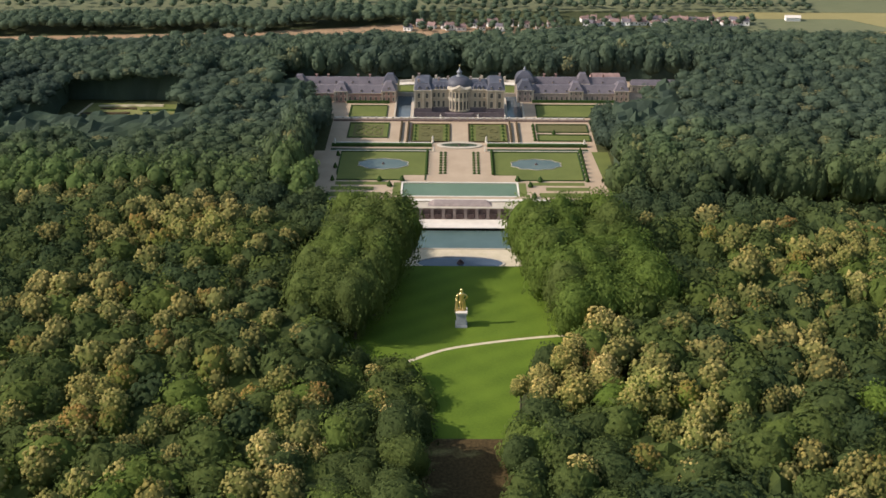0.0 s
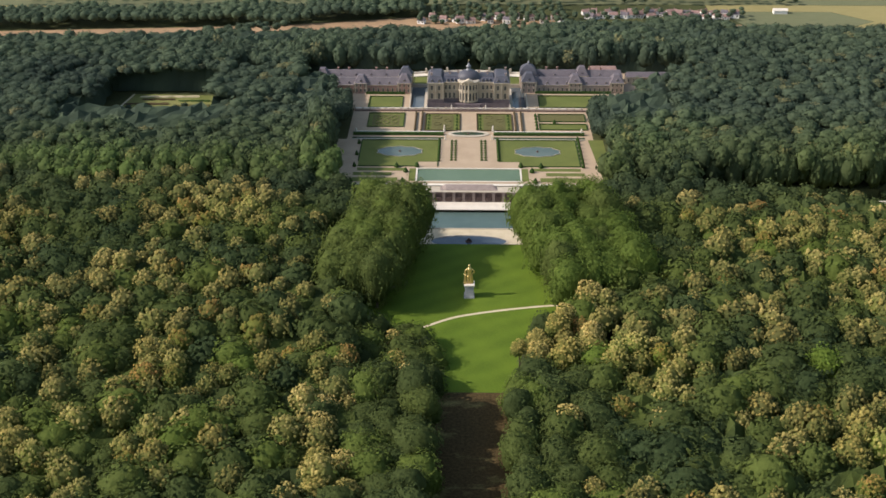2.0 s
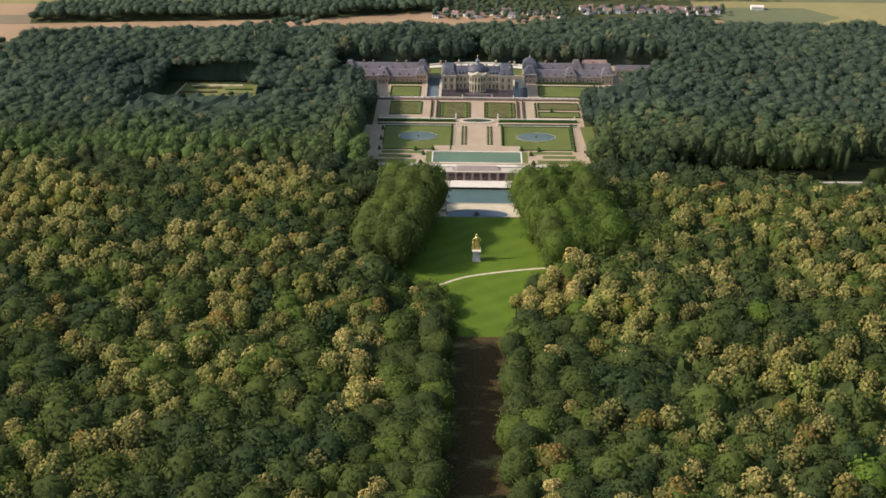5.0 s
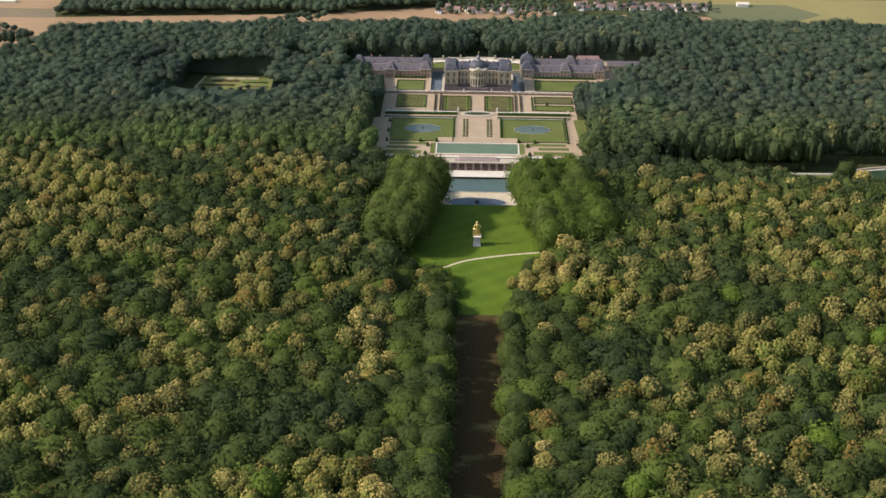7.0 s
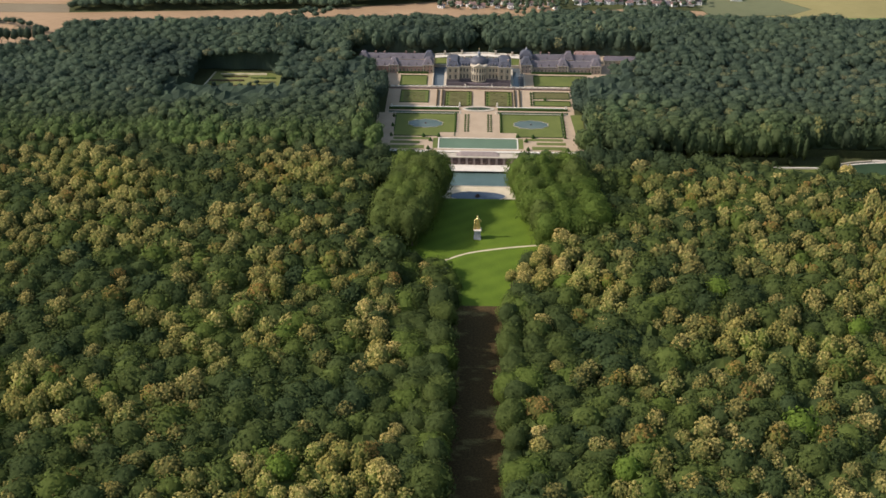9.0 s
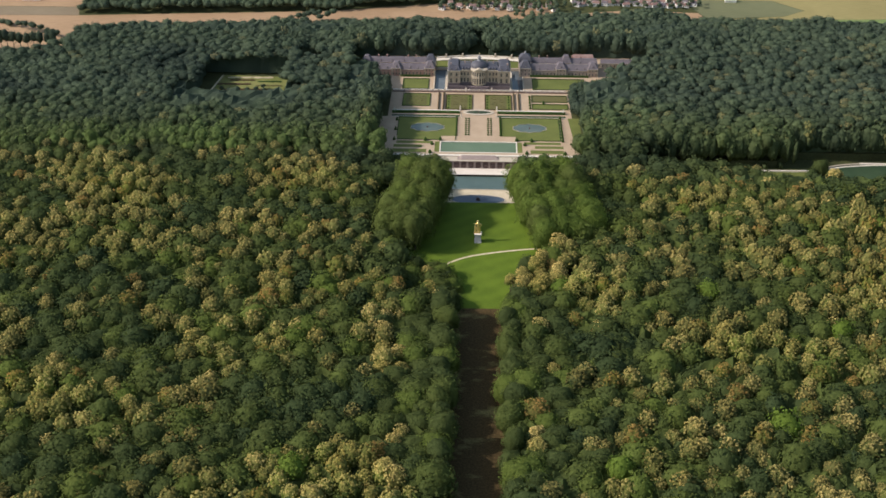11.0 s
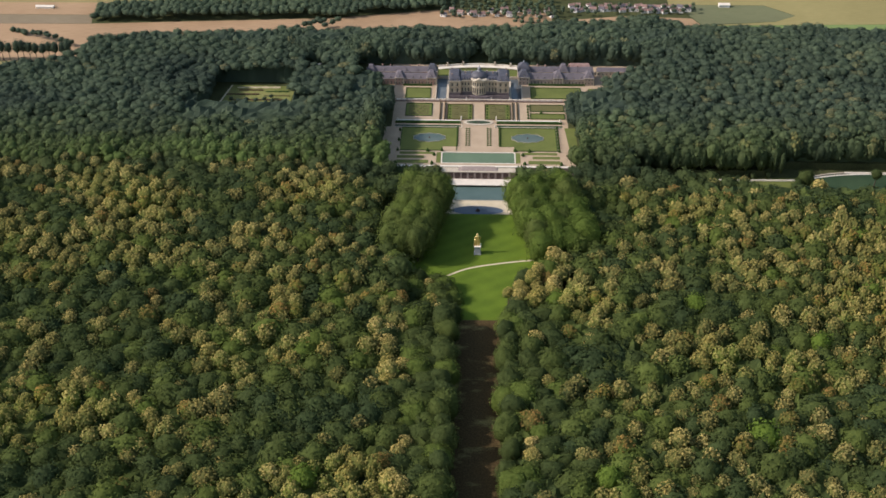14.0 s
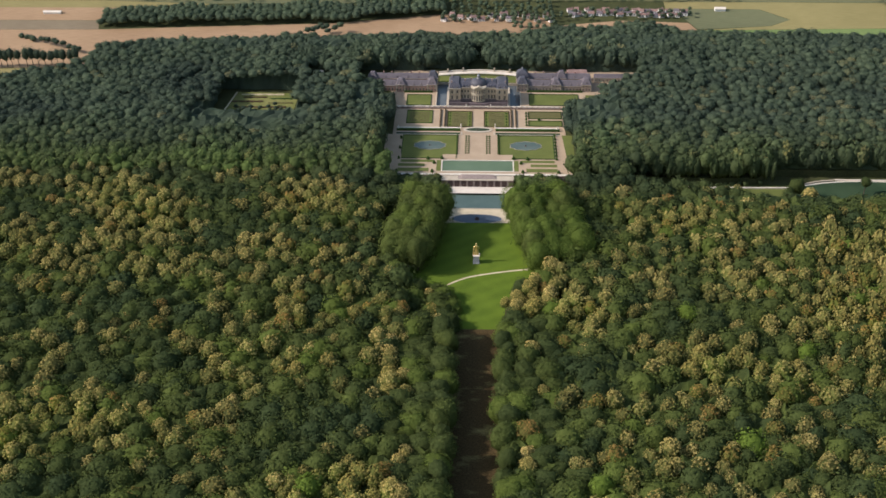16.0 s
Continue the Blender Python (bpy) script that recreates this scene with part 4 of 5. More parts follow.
for sd in (-1, 1):
    lo, hi = sorted((sd * 15.0, sd * 52.5))
    lo2, hi2 = sorted((sd * 24.0, sd * 52.5))
    t = thing("lawn_panel", "large flat turf panel round a lobed basin", "lawn", 0, 0, 0)
    part("turf", Shape().box(lo, hi, 129.5, 156.5, -0.2, 0.10), TURF, t)
    part("turf", Shape().box(lo2, hi2, 124.0, 129.5, -0.2, 0.10), TURF, t)
    for x0, x1, y0, y1 in ((lo, hi, 156.5, 157.0), (lo2, hi2, 123.5, 124.0), (lo - 0.45, lo, 129.5, 157.0), (hi, hi + 0.45, 124.0, 157.0)):
        part("border", Shape().box(x0, x1, y0, y1, -0.1, 0.45), HEDGE, t, "thin clipped box border")
    basin("lobed_basin", "lobed blue-grey basin let into the turf panel", sd * 33.4, 142.0, 0.05, 11.4, 6.4, WATER_BLUE, 10, 0.085, 0.15, 0.5)
    for y0, y1, x0, x1 in ((118.5, 121.8, 30, 52.5), (106.0, 110.5, 33, 54), (113.0, 116.5, 36, 54)):
        lo3, hi3 = sorted((sd * x0, sd * x1))
        bed("turf_strip", lo3, hi3, y0, y1, TURF, "narrow strip of turf beside the gravel walk")
    # inner embroidered beds, with turf bands
    x0, x1 = sorted((sd * 4.6, sd * 22.0))
    b = bed("embroidered_bed", x0, x1, 169.8, 193.0, TURF, "turf bed round a panel of clipped box embroidery", BROWN_HEDGE)
    part("embroidery", Shape().box(-5.6, 5.6, -10.2, 10.2, 0.0, 0.2), EMBROIDERY, b, "clipped box embroidery")
    for k in range(4):
        scroll(b, (-2.6 if k % 2 else 2.6), -7 + 4.7 * k, 1.6, 1.9, EMBROIDERY)
    if sd < 0:
        b = bed("embroidered_bed", -51.5, -33.5, 175.0, 194.0, TURF, "turf bed with clipped scrolls and low box border", HEDGE)
        part("embroidery", Shape().box(-7.0, 7.0, -7.6, 7.6, 0.0, 0.18), EMBROIDERY, b, "clipped box embroidery")
        for k in range(6):
            scroll(b, -4.2 + 4.2 * (k % 3), -3.2 + 6.4 * (k // 3), 1.3, 2.1, TURF)
    else:
        bed("turf_strip", 36.5, 60.0, 171.5, 179.0, TURF, "strip of turf with low box border", HEDGE)
        bed("turf_strip", 36.5, 60.0, 183.0, 193.0, EMBROIDERY, "strip of clipped green embroidery with box border", HEDGE)
        for k in range(5):
            cone(34.8, 172 + 4.6 * k, 2.0, 0.9)
        cone(44.0, 181.0, 2.2, 1.0)
    # dark clipped hedges between the walks
    for xh in (27.3, 24.0):
        x0, x1 = sorted((sd * (xh - 0.45), sd * (xh + 0.45)))
        single("hedge", Shape().box(x0, x1, 168.6, 196.0, 0, 1.0, 0.08), BROWN_HEDGE, "long low clipped brown hedge between gravel walks", "hedge", "garden hedges")
    x0, x1 = sorted((sd * 12.5, sd * 58.0))
    single("hedge", Shape().box(x0, x1, 163.2, 165.4, 0, 1.3, 0.1), HEDGE, "long dark green clipped hedge along the water", "hedge", "garden hedges")
    single("water_strip", Shape().box(x0, x1, 158.6, 161.2, -0.2, 0.05), WATER_STRIP, "narrow strip of still green water", "water", kind="structure")
    single("kerb", Shape().box(x0, x1, 157.5, 158.1, -0.2, 0.3), STONE, "pale stone kerb of the water strip", "kerb", kind="structure")
    single("kerb", Shape().box(x0, x1, 166.4, 168.2, -0.2, 0.5), KERB, "pale stone step between two garden levels", "kerb", kind="structure")

bed("turf_court", -53.0, -35.5, 203.0, 219.5, TURF, "turf court with faint clipped pattern before the outbuildings", HEDGE)
bed("turf_court", 38.0, 74.0, 204.0, 221.5, TURF, "wide turf court before the outbuildings", HEDGE)
for x0, x1, y in ((-56.0, -34.5, 223.4), (36.5, 78.0, 225.6)):
    single("hedge", Shape().box(x0, x1, y, y + 0.9, 0, 1.4, 0.1), HEDGE, "dark clipped hedge between the turf court and the outbuildings", "hedge", "garden hedges")
bed("turf_court", 80.0, 92.0, 204.0, 221.5, TURF, "small turf court beside the outbuildings")
basin("oval_basin", "oval central basin with a white stone rim", 0, 165.2, 0.1, 8.4, 2.4, WATER_STRIP, rim=2.0, jet=0.5)


def balustrade(name, x0, x1, y, z, label):
    t = thing(name, label, "balustrade", (x0 + x1) / 2, y, z)
    a = (x1 - x0) / 2
    part("base", Shape().box(-a, a, -0.45, 0.45, -0.2, 0.3), KERB, t)
    part("rail", Shape().box(-a, a, -0.4, 0.4, 0.95, 1.25), KERB, t)
    n = max(2, int(a * 2 / 4.0))
    for i in range(n + 1):
        x = -a + 0.3 + (2 * a - 0.6) * i / n
        part("pier", Shape().box(x - 0.4, x + 0.4, -0.5, 0.5, 0.3, 1.45), STONE, t)
    return t


balustrade("balustrade", -60, 60, 199.6, 0, "long white stone balustrade on the garden terrace")
single("terrace_wall", Shape().box(-60, 62, 197.4, 198.2, 0, 0.9), DARK_STONE, "low dark wall under the balustrade", "wall", kind="structure")


for sd in (-1, 1):
    for k in range(8):
        cone(sd * 14.3, 130.5 + 3.6 * k, 2.3, 0.85)
        if sd > 0 or k % 3 == 0:
            cone(sd * 54.0, 123.0 + 4.8 * k, 2.6, 1.0)
    for k in range(9):
        for dx in (6.3, 8.2):
            cone(sd * dx, 131.5 + 3.0 * k, 0.9, 0.85, "low round clipped bush in the double row", "clipped bushes")
    for k in range(5):
        cone(sd * 6.0, 172 + 4.6 * k, 1.3, 0.7, "small clipped bush at the edge of the bed", "clipped bushes")
        cone(sd * 20.4, 172 + 4.6 * k, 1.3, 0.7, "small clipped bush at the edge of the bed", "clipped bushes")
    for x, y in ((24.5, 123.2), (34, 122.8), (29.5, 117.0), (54.5, 105.0), (30.5, 105.2)):
        cone(sd * x, y, 2.6, 1.25)


def garden_statue(x, y, h, mesh=[]):
    """A pale figure on a block, kept as one plain shape."""
    if not mesh:
        s = Shape().box(-0.5, 0.5, -0.5, 0.5, 0, 0.9).lathe(0, 0, [(0.42, 0.9), (0.34, 1.4), (0.4, 1.9), (0.48, 2.3), (0.2, 2.55), (0.24, 2.8), (0.08, 3.05)], 9)
        mesh.append(s.mesh("garden_statue", KERB, True))
    ob = tagged(new("garden_statue", mesh[0]), "small white stone statue on a block in the garden", "statue", "garden statues")
    ob.matrix_world = pose(x, y, 0.03) @ Matrix.Diagonal((h, h, h, 1))


for sd in (-1, 1):
    for x, y, h in ((12.2, 168.9, 1.1), (56.5, 164.5, 1.2), (9.0, 200.6, 0.9), (22.0, 200.6, 0.9), (11.5, 157.8, 0.8)):
        garden_statue(sd * x, y, h)

# ---- the house on its moated island ----
def window(parent, x, y, z, w, h):
    """A window in a wall that faces -y: a raised stone surround with a dark pane set back in it."""
    f, w, h = 0.16, w * 0.86, h * 0.9
    s = Shape()
    s.box(x - w / 2 - f, x - w / 2, y - 0.14, y + 0.05, z - f, z + h + f)
    s.box(x + w / 2, x + w / 2 + f, y - 0.14, y + 0.05, z - f, z + h + f)
    s.box(x - w / 2, x + w / 2, y - 0.14, y + 0.05, z + h, z + h + f)
    s.box(x - w / 2 - 0.1, x + w / 2 + 0.1, y - 0.22, y + 0.05, z - f, z)
    win = part("window", s, STONE, parent)
    part("pane", Shape().box(x - w / 2, x + w / 2, y - 0.06, y - 0.012, z, z + h), GLASS, win, "dark glass pane")
    return win


def dormer(parent, x, y, z, w=1.0, h=1.5, mat=None, roof=None):
    s = Shape().box(x - w / 2, x + w / 2, y - 0.1, y + 1.6, z, z + h)
    d = part("dormer", s, mat or STONE, parent, "stone dormer")
    part("pane", Shape().box(x - w / 2 + 0.15, x + w / 2 - 0.15, y - 0.16, y - 0.11, z + 0.25, z + h - 0.2), GLASS, d, "dark glass pane")
    part("dormer_roof", Shape().rings([[(x - w / 2 - 0.15, yy, z + h), (x + w / 2 + 0.15, yy, z + h), (x, yy, z + h + 0.7)] for yy in (y - 0.2, y + 2.0)]), roof or SLATE, d)
    return d


def chimney(parent, x, y, z0, z1, w=1.1, d=0.7, mat=None):
    part("chimney", Shape().box(x - w / 2, x + w / 2, y - d / 2, y + d / 2, z0, z1).box(x - w / 2 - 0.15, x + w / 2 + 0.15, y - d / 2 - 0.15, y + d / 2 + 0.15, z1, z1 + 0.3), mat or CREAM, parent)


def great_house():
    island = thing("moat_island", "stone-faced island terrace in the moat", "terrace", 0, 203.2, 0, kind="structure")
    part("retaining_wall", Shape().box(-23.6, 23.6, 0, 30, -3.2, 0.15), STONE, island)
    t = thing("great_house", "cream stone great house with slate roofs and central dome", "house", 0, 205.0, 3.05)
    part("base_storey", Shape().box(-14.5, 14.5, -0.3, 15.5, -2.9, 0).box(-21.75, -13.1, -1.75, 17.1, -2.9, 0).box(13.1, 21.75, -1.75, 17.1, -2.9, 0), TERRACE, t, "greyish stone base storey")
    for sd in (-1, 1):
        for dx in (8.0, 10.6, 15.6, 19.2):
            part("cellar_window", Shape().box(sd * dx - 0.6, sd * dx + 0.6, (-0.36 if dx < 13 else -1.81), (-0.31 if dx < 13 else -1.76), -1.9, -0.7), GLASS, t, "low dark cellar window")
    H = 10.2
    part("wall", Shape().box(-14.5, 14.5, 0, 15.5, 0, H), CREAM, t, "cream ashlar wall")
    part("base_course", Shape().box(-14.7, 14.7, -0.2, 0, 0, 1.7), TERRACE, t, "greyish stone base course")
    part("cornice", Shape().box(-14.7, 14.7, -0.35, 15.8, H, H + 0.5), STONE, t)
    part("string_course", Shape().box(-14.6, 14.6, -0.18, 0, 6.2, 6.5), STONE, t)
    part("roof", Shape().hip(-14.4, 14.4, -0.1, 15.6, H + 0.5, 12.3, 1.4, 4.6), SLATE, t, "steep slate roof")
    part("roof_ridge", Shape().box(-12.4, 12.4, 4.5, 11.0, 12.3, 12.5), SLATE, t, "slate ridge")
    for sd in (-1, 1):
        x0, x1 = sorted((sd * 13.2, sd * 21.6))
        c = (x0 + x1) / 2
        pv = part("pavilion", Shape().box(x0, x1, -1.6, 17, 0, H), CREAM, t, "cream ashlar end pavilion")
        part("cornice", Shape().box(x0 - 0.3, x1 + 0.3, -2.0, 17.4, H, H + 0.55), STONE, pv)
        part("base_course", Shape().box(x0 - 0.15, x1 + 0.15, -1.85, -1.6, 0, 1.7), TERRACE, pv, "greyish stone base course")
        part("roof", Shape().hip(x0 - 0.1, x1 + 0.1, -1.8, 17.2, H + 0.55, 13.1, 1.3, 3.0).box(x0 + 1.4, x1 - 1.4, 1.3, 14.1, 13.1, 13.3), SLATE, pv, "high slate pavilion roof")
        for dx in (-3.6, 0, 3.6):
            part("pilaster", Shape().box(c + dx * 1.08 - 0.3, c + dx * 1.08 + 0.3, -1.95, -1.6, 1.6, H), STONE, pv)
        for dx in (-1.9, 1.9):
            window(pv, c + dx, -1.62, 1.9, 1.5, 3.4)
            window(pv, c + dx, -1.62, 6.7, 1.4, 2.7)
            dormer(pv, c + dx, -1.2, H + 0.6, 1.0, 0.9)
        for yy in (3.0, 12.5):
            chimney(pv, c + sd * 2.2, yy, 11.7, 14.4, 0.9, 0.6, PINK_STONE)
    for sd in (-1, 1):
        for dx in (7.6, 9.9, 12.0):
            window(t, sd * dx, -0.02, 1.9, 1.25, 3.3)
            window(t, sd * dx, -0.02, 6.7, 1.2, 2.5)
        for dx in (7.2, 9.2, 11.2):
            dormer(t, sd * dx, 0.3, H + 0.5, 0.9, 0.8)
        chimney(t, sd * 10.0, 8.0, 11.8, 13.8, 0.9, 0.6, PINK_STONE)
        chimney(t, sd * 5.5, 9.5, 11.8, 13.8, 0.9, 0.6, PINK_STONE)
    # rotunda with its dome
    rot = part("rotunda", Shape().lathe(0, 2.0, [(5.5, 0), (5.5, H + 0.6)], 28, 1.0, 0.86), PALE_ASHLAR, t, "pale curved stone rotunda")
    part("cornice", Shape().lathe(0, 2.0, [(5.55, 6.1), (5.8, 6.25), (5.8, 6.55), (5.55, 6.7)], 28, 1, 0.86), STONE, rot)
    part("cornice", Shape().lathe(0, 2.0, [(5.5, H + 0.3), (6.1, H + 0.6), (6.1, H + 1.0), (5.5, H + 1.3)], 28, 1, 0.86), STONE, rot)
    for k in range(9):
        a = radians(-165 + 150 * k / 8)
        cx, cy = 5.55 * math.cos(a), 2.0 + 5.55 * 0.86 * math.sin(a)
        s = Shape().lathe(cx, cy, [(0.42, 0.4), (0.36, 0.9), (0.33, 5.6), (0.45, 6.1)], 8).lathe(cx, cy, [(0.36, 6.7), (0.3, 7.0), (0.28, H - 0.1), (0.4, H + 0.3)], 8)
        part("column", s, PALE_ASHLAR, rot, smooth=True)
    for k in range(8):
        a = radians(-156 + 132 * k / 7)
        for z, h in ((1.2, 4.0), (7.0, 2.6)):
            p = []
            for da in (-0.085, 0.085):
                for rr in (5.38, 5.56):
                    p.append((rr * math.cos(a + da), 2.0 + rr * 0.86 * math.sin(a + da)))
            part("window", Shape().prism([p[0], p[2], p[3], p[1]], z, z + h), GLASS, rot, "tall dark window")
    prof = [(5.9, H + 0.6), (6.1, H + 1.3), (5.9, H + 2.3), (5.3, H + 3.4), (4.3, H + 4.3), (3.0, H + 5.0), (1.6, H + 5.4)]
    part("dome", Shape().lathe(0, 5.6, prof, 32, 1.0, 0.92), SLATE, t, "blue-grey slate dome", True)
    ped = Shape().rings([[(-3.7, y, H + 1.0), (3.7, y, H + 1.0), (0, y, H + 2.7)] for y in (-3.2, -0.6)])
    part("pediment", ped, STONE, t, "carved stone pediment")
    lan = part("lantern", Shape().lathe(0, 5.6, [(1.7, 15.4), (1.7, 15.7), (1.0, 15.8), (1.0, 17.4), (1.4, 17.5), (1.3, 17.8), (0.7, 18.5), (0.2, 19.2), (0.1, 20.4)], 14), LEAD, t, "lead lantern with finial", True)
    part("finial", Shape().lathe(0, 5.6, [(0.1, 20.3), (0.34, 20.6), (0.34, 21.0), (0.08, 21.3)], 8), GOLD, lan, "gilded ball", True)
    # garden terrace, its stair and parapet in front
    ter = part("terrace", Shape().box(-21.8, 21.8, -3.9, -1.9, -2.9, -0.3), TERRACE, t, "pinkish stone garden terrace")
    for sd in (-1, 1):
        x0, x1 = sorted((sd * 6.8, sd * 21.8))
        part("parapet", Shape().box(x0, x1, -3.9, -3.65, -0.3, 0.35), TERRACE, ter)
    for k in range(7):
        part("step", Shape().box(-6.6 + 0.15 * k, 6.6 - 0.15 * k, -5.9 + 0.28 * k, -3.9, -3.0 + 0.38 * k, -2.62 + 0.38 * k), TERRACE, t)
    # bridge to the garden
    b = thing("moat_bridge", "stone bridge from the island to the garden", "bridge", 0, 202.0, 0)
    part("deck", Shape().box(-6.5, 6.5, -1.0, 2.0, -0.6, 0.12), STONE, b)
    for sd in (-1, 1):
        part("parapet", Shape().box(sd * 6.5 - 0.25, sd * 6.5 + 0.25, -1.0, 1.2, 0.12, 1.1), KERB, b)


single("moat_water", Shape().box(-31, 31, 202.05, 239.9, -3.2, -1.6), WATER_MOAT, "still dark water of the moat", "water", kind="structure")


def moat_edge():
    t = thing("moat_wall", "stone edge wall of the moat", "wall", 0, 220, 0, kind="structure")
    for x0, x1, y0, y1 in ((-31.7, -31.0, -18.6, 20), (31.0, 31.7, -18.6, 20), (-31, -6.8, -18.7, -18.0), (6.8, 31, -18.7, -18.0), (-31, 31, 19.95, 20.6)):
        part("coping", Shape().box(x0, x1, y0, y1, -3.2, 0.32), STONE, t)


moat_edge()
great_house()


# ---- outbuildings ----


def wing(parent, x0, x1, y0, y1, h, roof_h, wall, roof, inset=None, bays=0, floors=((1.0, 1.9),), dormers=0, bay_w=0.95):
    w = part("wing", Shape().box(x0, x1, y0, y1, 0, h), wall, parent)
    part("cornice", Shape().box(x0 - 0.2, x1 + 0.2, y0 - 0.25, y1 + 0.25, h, h + 0.3), STONE, w)
    d = (y1 - y0) / 2
    part("roof", Shape().hip(x0 - 0.1, x1 + 0.1, y0 - 0.15, y1 + 0.15, h + 0.3, h + 0.3 + roof_h, inset if inset is not None else d * 0.7, d * 0.9), roof, w)
    for i in range(bays):
        x = x0 + (x1 - x0) * (i + 0.5) / bays
        for z, hh in floors:
            window(w, x, y0 - 0.01, z, bay_w, hh)
    for i in range(dormers):
        dormer(w, x0 + (x1 - x0) * (i + 0.5) / dormers, y0 + 0.5, h + 0.3, 0.8, 1.1, STONE, roof)
    return w


def pavilion(parent, x0, x1, y0, y1, h, roof_h, wall, roof, bays=3, domed=False):
    p = part("pavilion", Shape().box(x0, x1, y0, y1, 0, h), wall, parent)
    part("cornice", Shape().box(x0 - 0.25, x1 + 0.25, y0 - 0.3, y1 + 0.25, h, h + 0.35), STONE, p)
    cx, cy, a, b = (x0 + x1) / 2, (y0 + y1) / 2, (x1 - x0) / 2, (y1 - y0) / 2
    if domed:
        rings = []
        for k, z in ((1.03, 0), (1.0, 0.25), (0.9, 0.5), (0.72, 0.72), (0.45, 0.9), (0.2, 1.0)):
            rings.append([(cx + sx * a * k, cy + sy * b * k, h + 0.35 + roof_h * z) for sx, sy in ((-1, -1), (1, -1), (1, 1), (-1, 1))])
        part("roof", Shape().rings(rings), roof, p, "curved slate roof")
        part("lantern", Shape().lathe(cx, cy, [(0.7, h + roof_h), (0.7, h + roof_h + 1.2), (0.15, h + roof_h + 2.2)], 8), LEAD, p)
    else:
        part("roof", Shape().hip(x0 - 0.1, x1 + 0.1, y0 - 0.15, y1 + 0.15, h + 0.35, h + 0.35 + roof_h, a * 0.62, b * 0.62), roof, p)
    for i in range(bays):
        x = x0 + (x1 - x0) * (i + 0.5) / bays
        window(p, x, y0 - 0.01, 0.9, 0.95, 2.0)
        window(p, x, y0 - 0.01, 3.9, 0.9, 1.5)
    dormer(p, cx, y0 + 0.6, h + 0.35, 1.0, 1.4, STONE, roof)
    for sx in (-0.55, 0.55):
        part("quoin", Shape().box(cx + sx * 2 * a * 0.87 - 0.3, cx + sx * 2 * a * 0.87 + 0.3, y0 - 0.12, y0, 0, h), STONE, p)
    return p


def outbuildings_west():
    t = thing("outbuilding_range", "brick and stone service range with grey roofs", "building", -57, 226, 0.03)
    wing(t, -22, 22, 0, 6.5, 4.2, 3.2, BRICK, SLATE_WARM, 1.0, 17, ((0.5, 2.4),), 8)
    wing(t, -26, 24, 9.5, 15, 5.6, 3.2, BRICK, SLATE_WARM, 1.0, 14, ((3.6, 1.7),), 6)
    pavilion(t, -5.0, 1.5, -1.2, 8, 5.4, 3.4, BRICK, SLATE_WARM)
    pavilion(t, 18.5, 25.5, -1.2, 8, 5.6, 3.8, BRICK, SLATE_WARM)
    pavilion(t, -27, -20, 8, 16, 5.8, 4.0, PINK_STONE, SLATE_WARM)
    pavilion(t, 18.5, 26, 8.6, 16, 6.4, 4.2, BRICK, SLATE)
    for x in (-15, -9, 6, 12):
        chimney(t, x, 12.2, 7.6, 10.2, 0.9, 0.6, BRICK)


def outbuildings_east():
    t = thing("outbuilding_range", "stone service range with a domed corner pavilion", "building", 57, 228, 0.03)
    wing(t, -22, 26, 0, 6.5, 4.0, 3.4, PINK_STONE, SLATE_WARM, 1.0, 19, ((0.5, 2.3),), 9)
    wing(t, -22, 28, 9, 14.5, 5.6, 3.2, BRICK, SLATE_WARM, 1.0, 14, ((3.6, 1.7),), 6)
    pavilion(t, -28, -20, -1.6, 7, 6.0, 4.2, PINK_STONE, SLATE, 3, False)
    pavilion(t, -28.5, -19.4, 7.4, 15.4, 6.4, 5.8, PINK_STONE, SLATE, 3, True)
    pavilion(t, -2.2, 4.8, -1.2, 8, 5.4, 3.6, PINK_STONE, SLATE_WARM)
    pavilion(t, 20.5, 27.5, -1.2, 8, 5.6, 3.6, PINK_STONE, SLATE_WARM)
    pavilion(t, 2, 9, 8.4, 15.5, 6.3, 4.6, BRICK, SLATE_WARM)
    part("red_roof", Shape().hip(10, 26, 16, 22, 6.4, 9.0, 1.0, 2.9), RED_TILE, t, "red tiled roof")
    part("rear_wing", Shape().box(10.3, 25.7, 16.3, 21.7, 0, 6.4), BRICK, t)
    for x in (-14, -8, 10, 16):
        chimney(t, x, 11.8, 7.6, 10.4, 0.9, 0.6, BRICK)
    u = thing("orangery", "long low stone building with a grey roof", "building", 104, 244, 0.03)
    wing(u, -16, 16, 0, 5, 3.2, 2.2, STONE, SLATE_WARM, 0.6, 11, ((0.6, 1.9),))


outbuildings_west()
outbuildings_east()


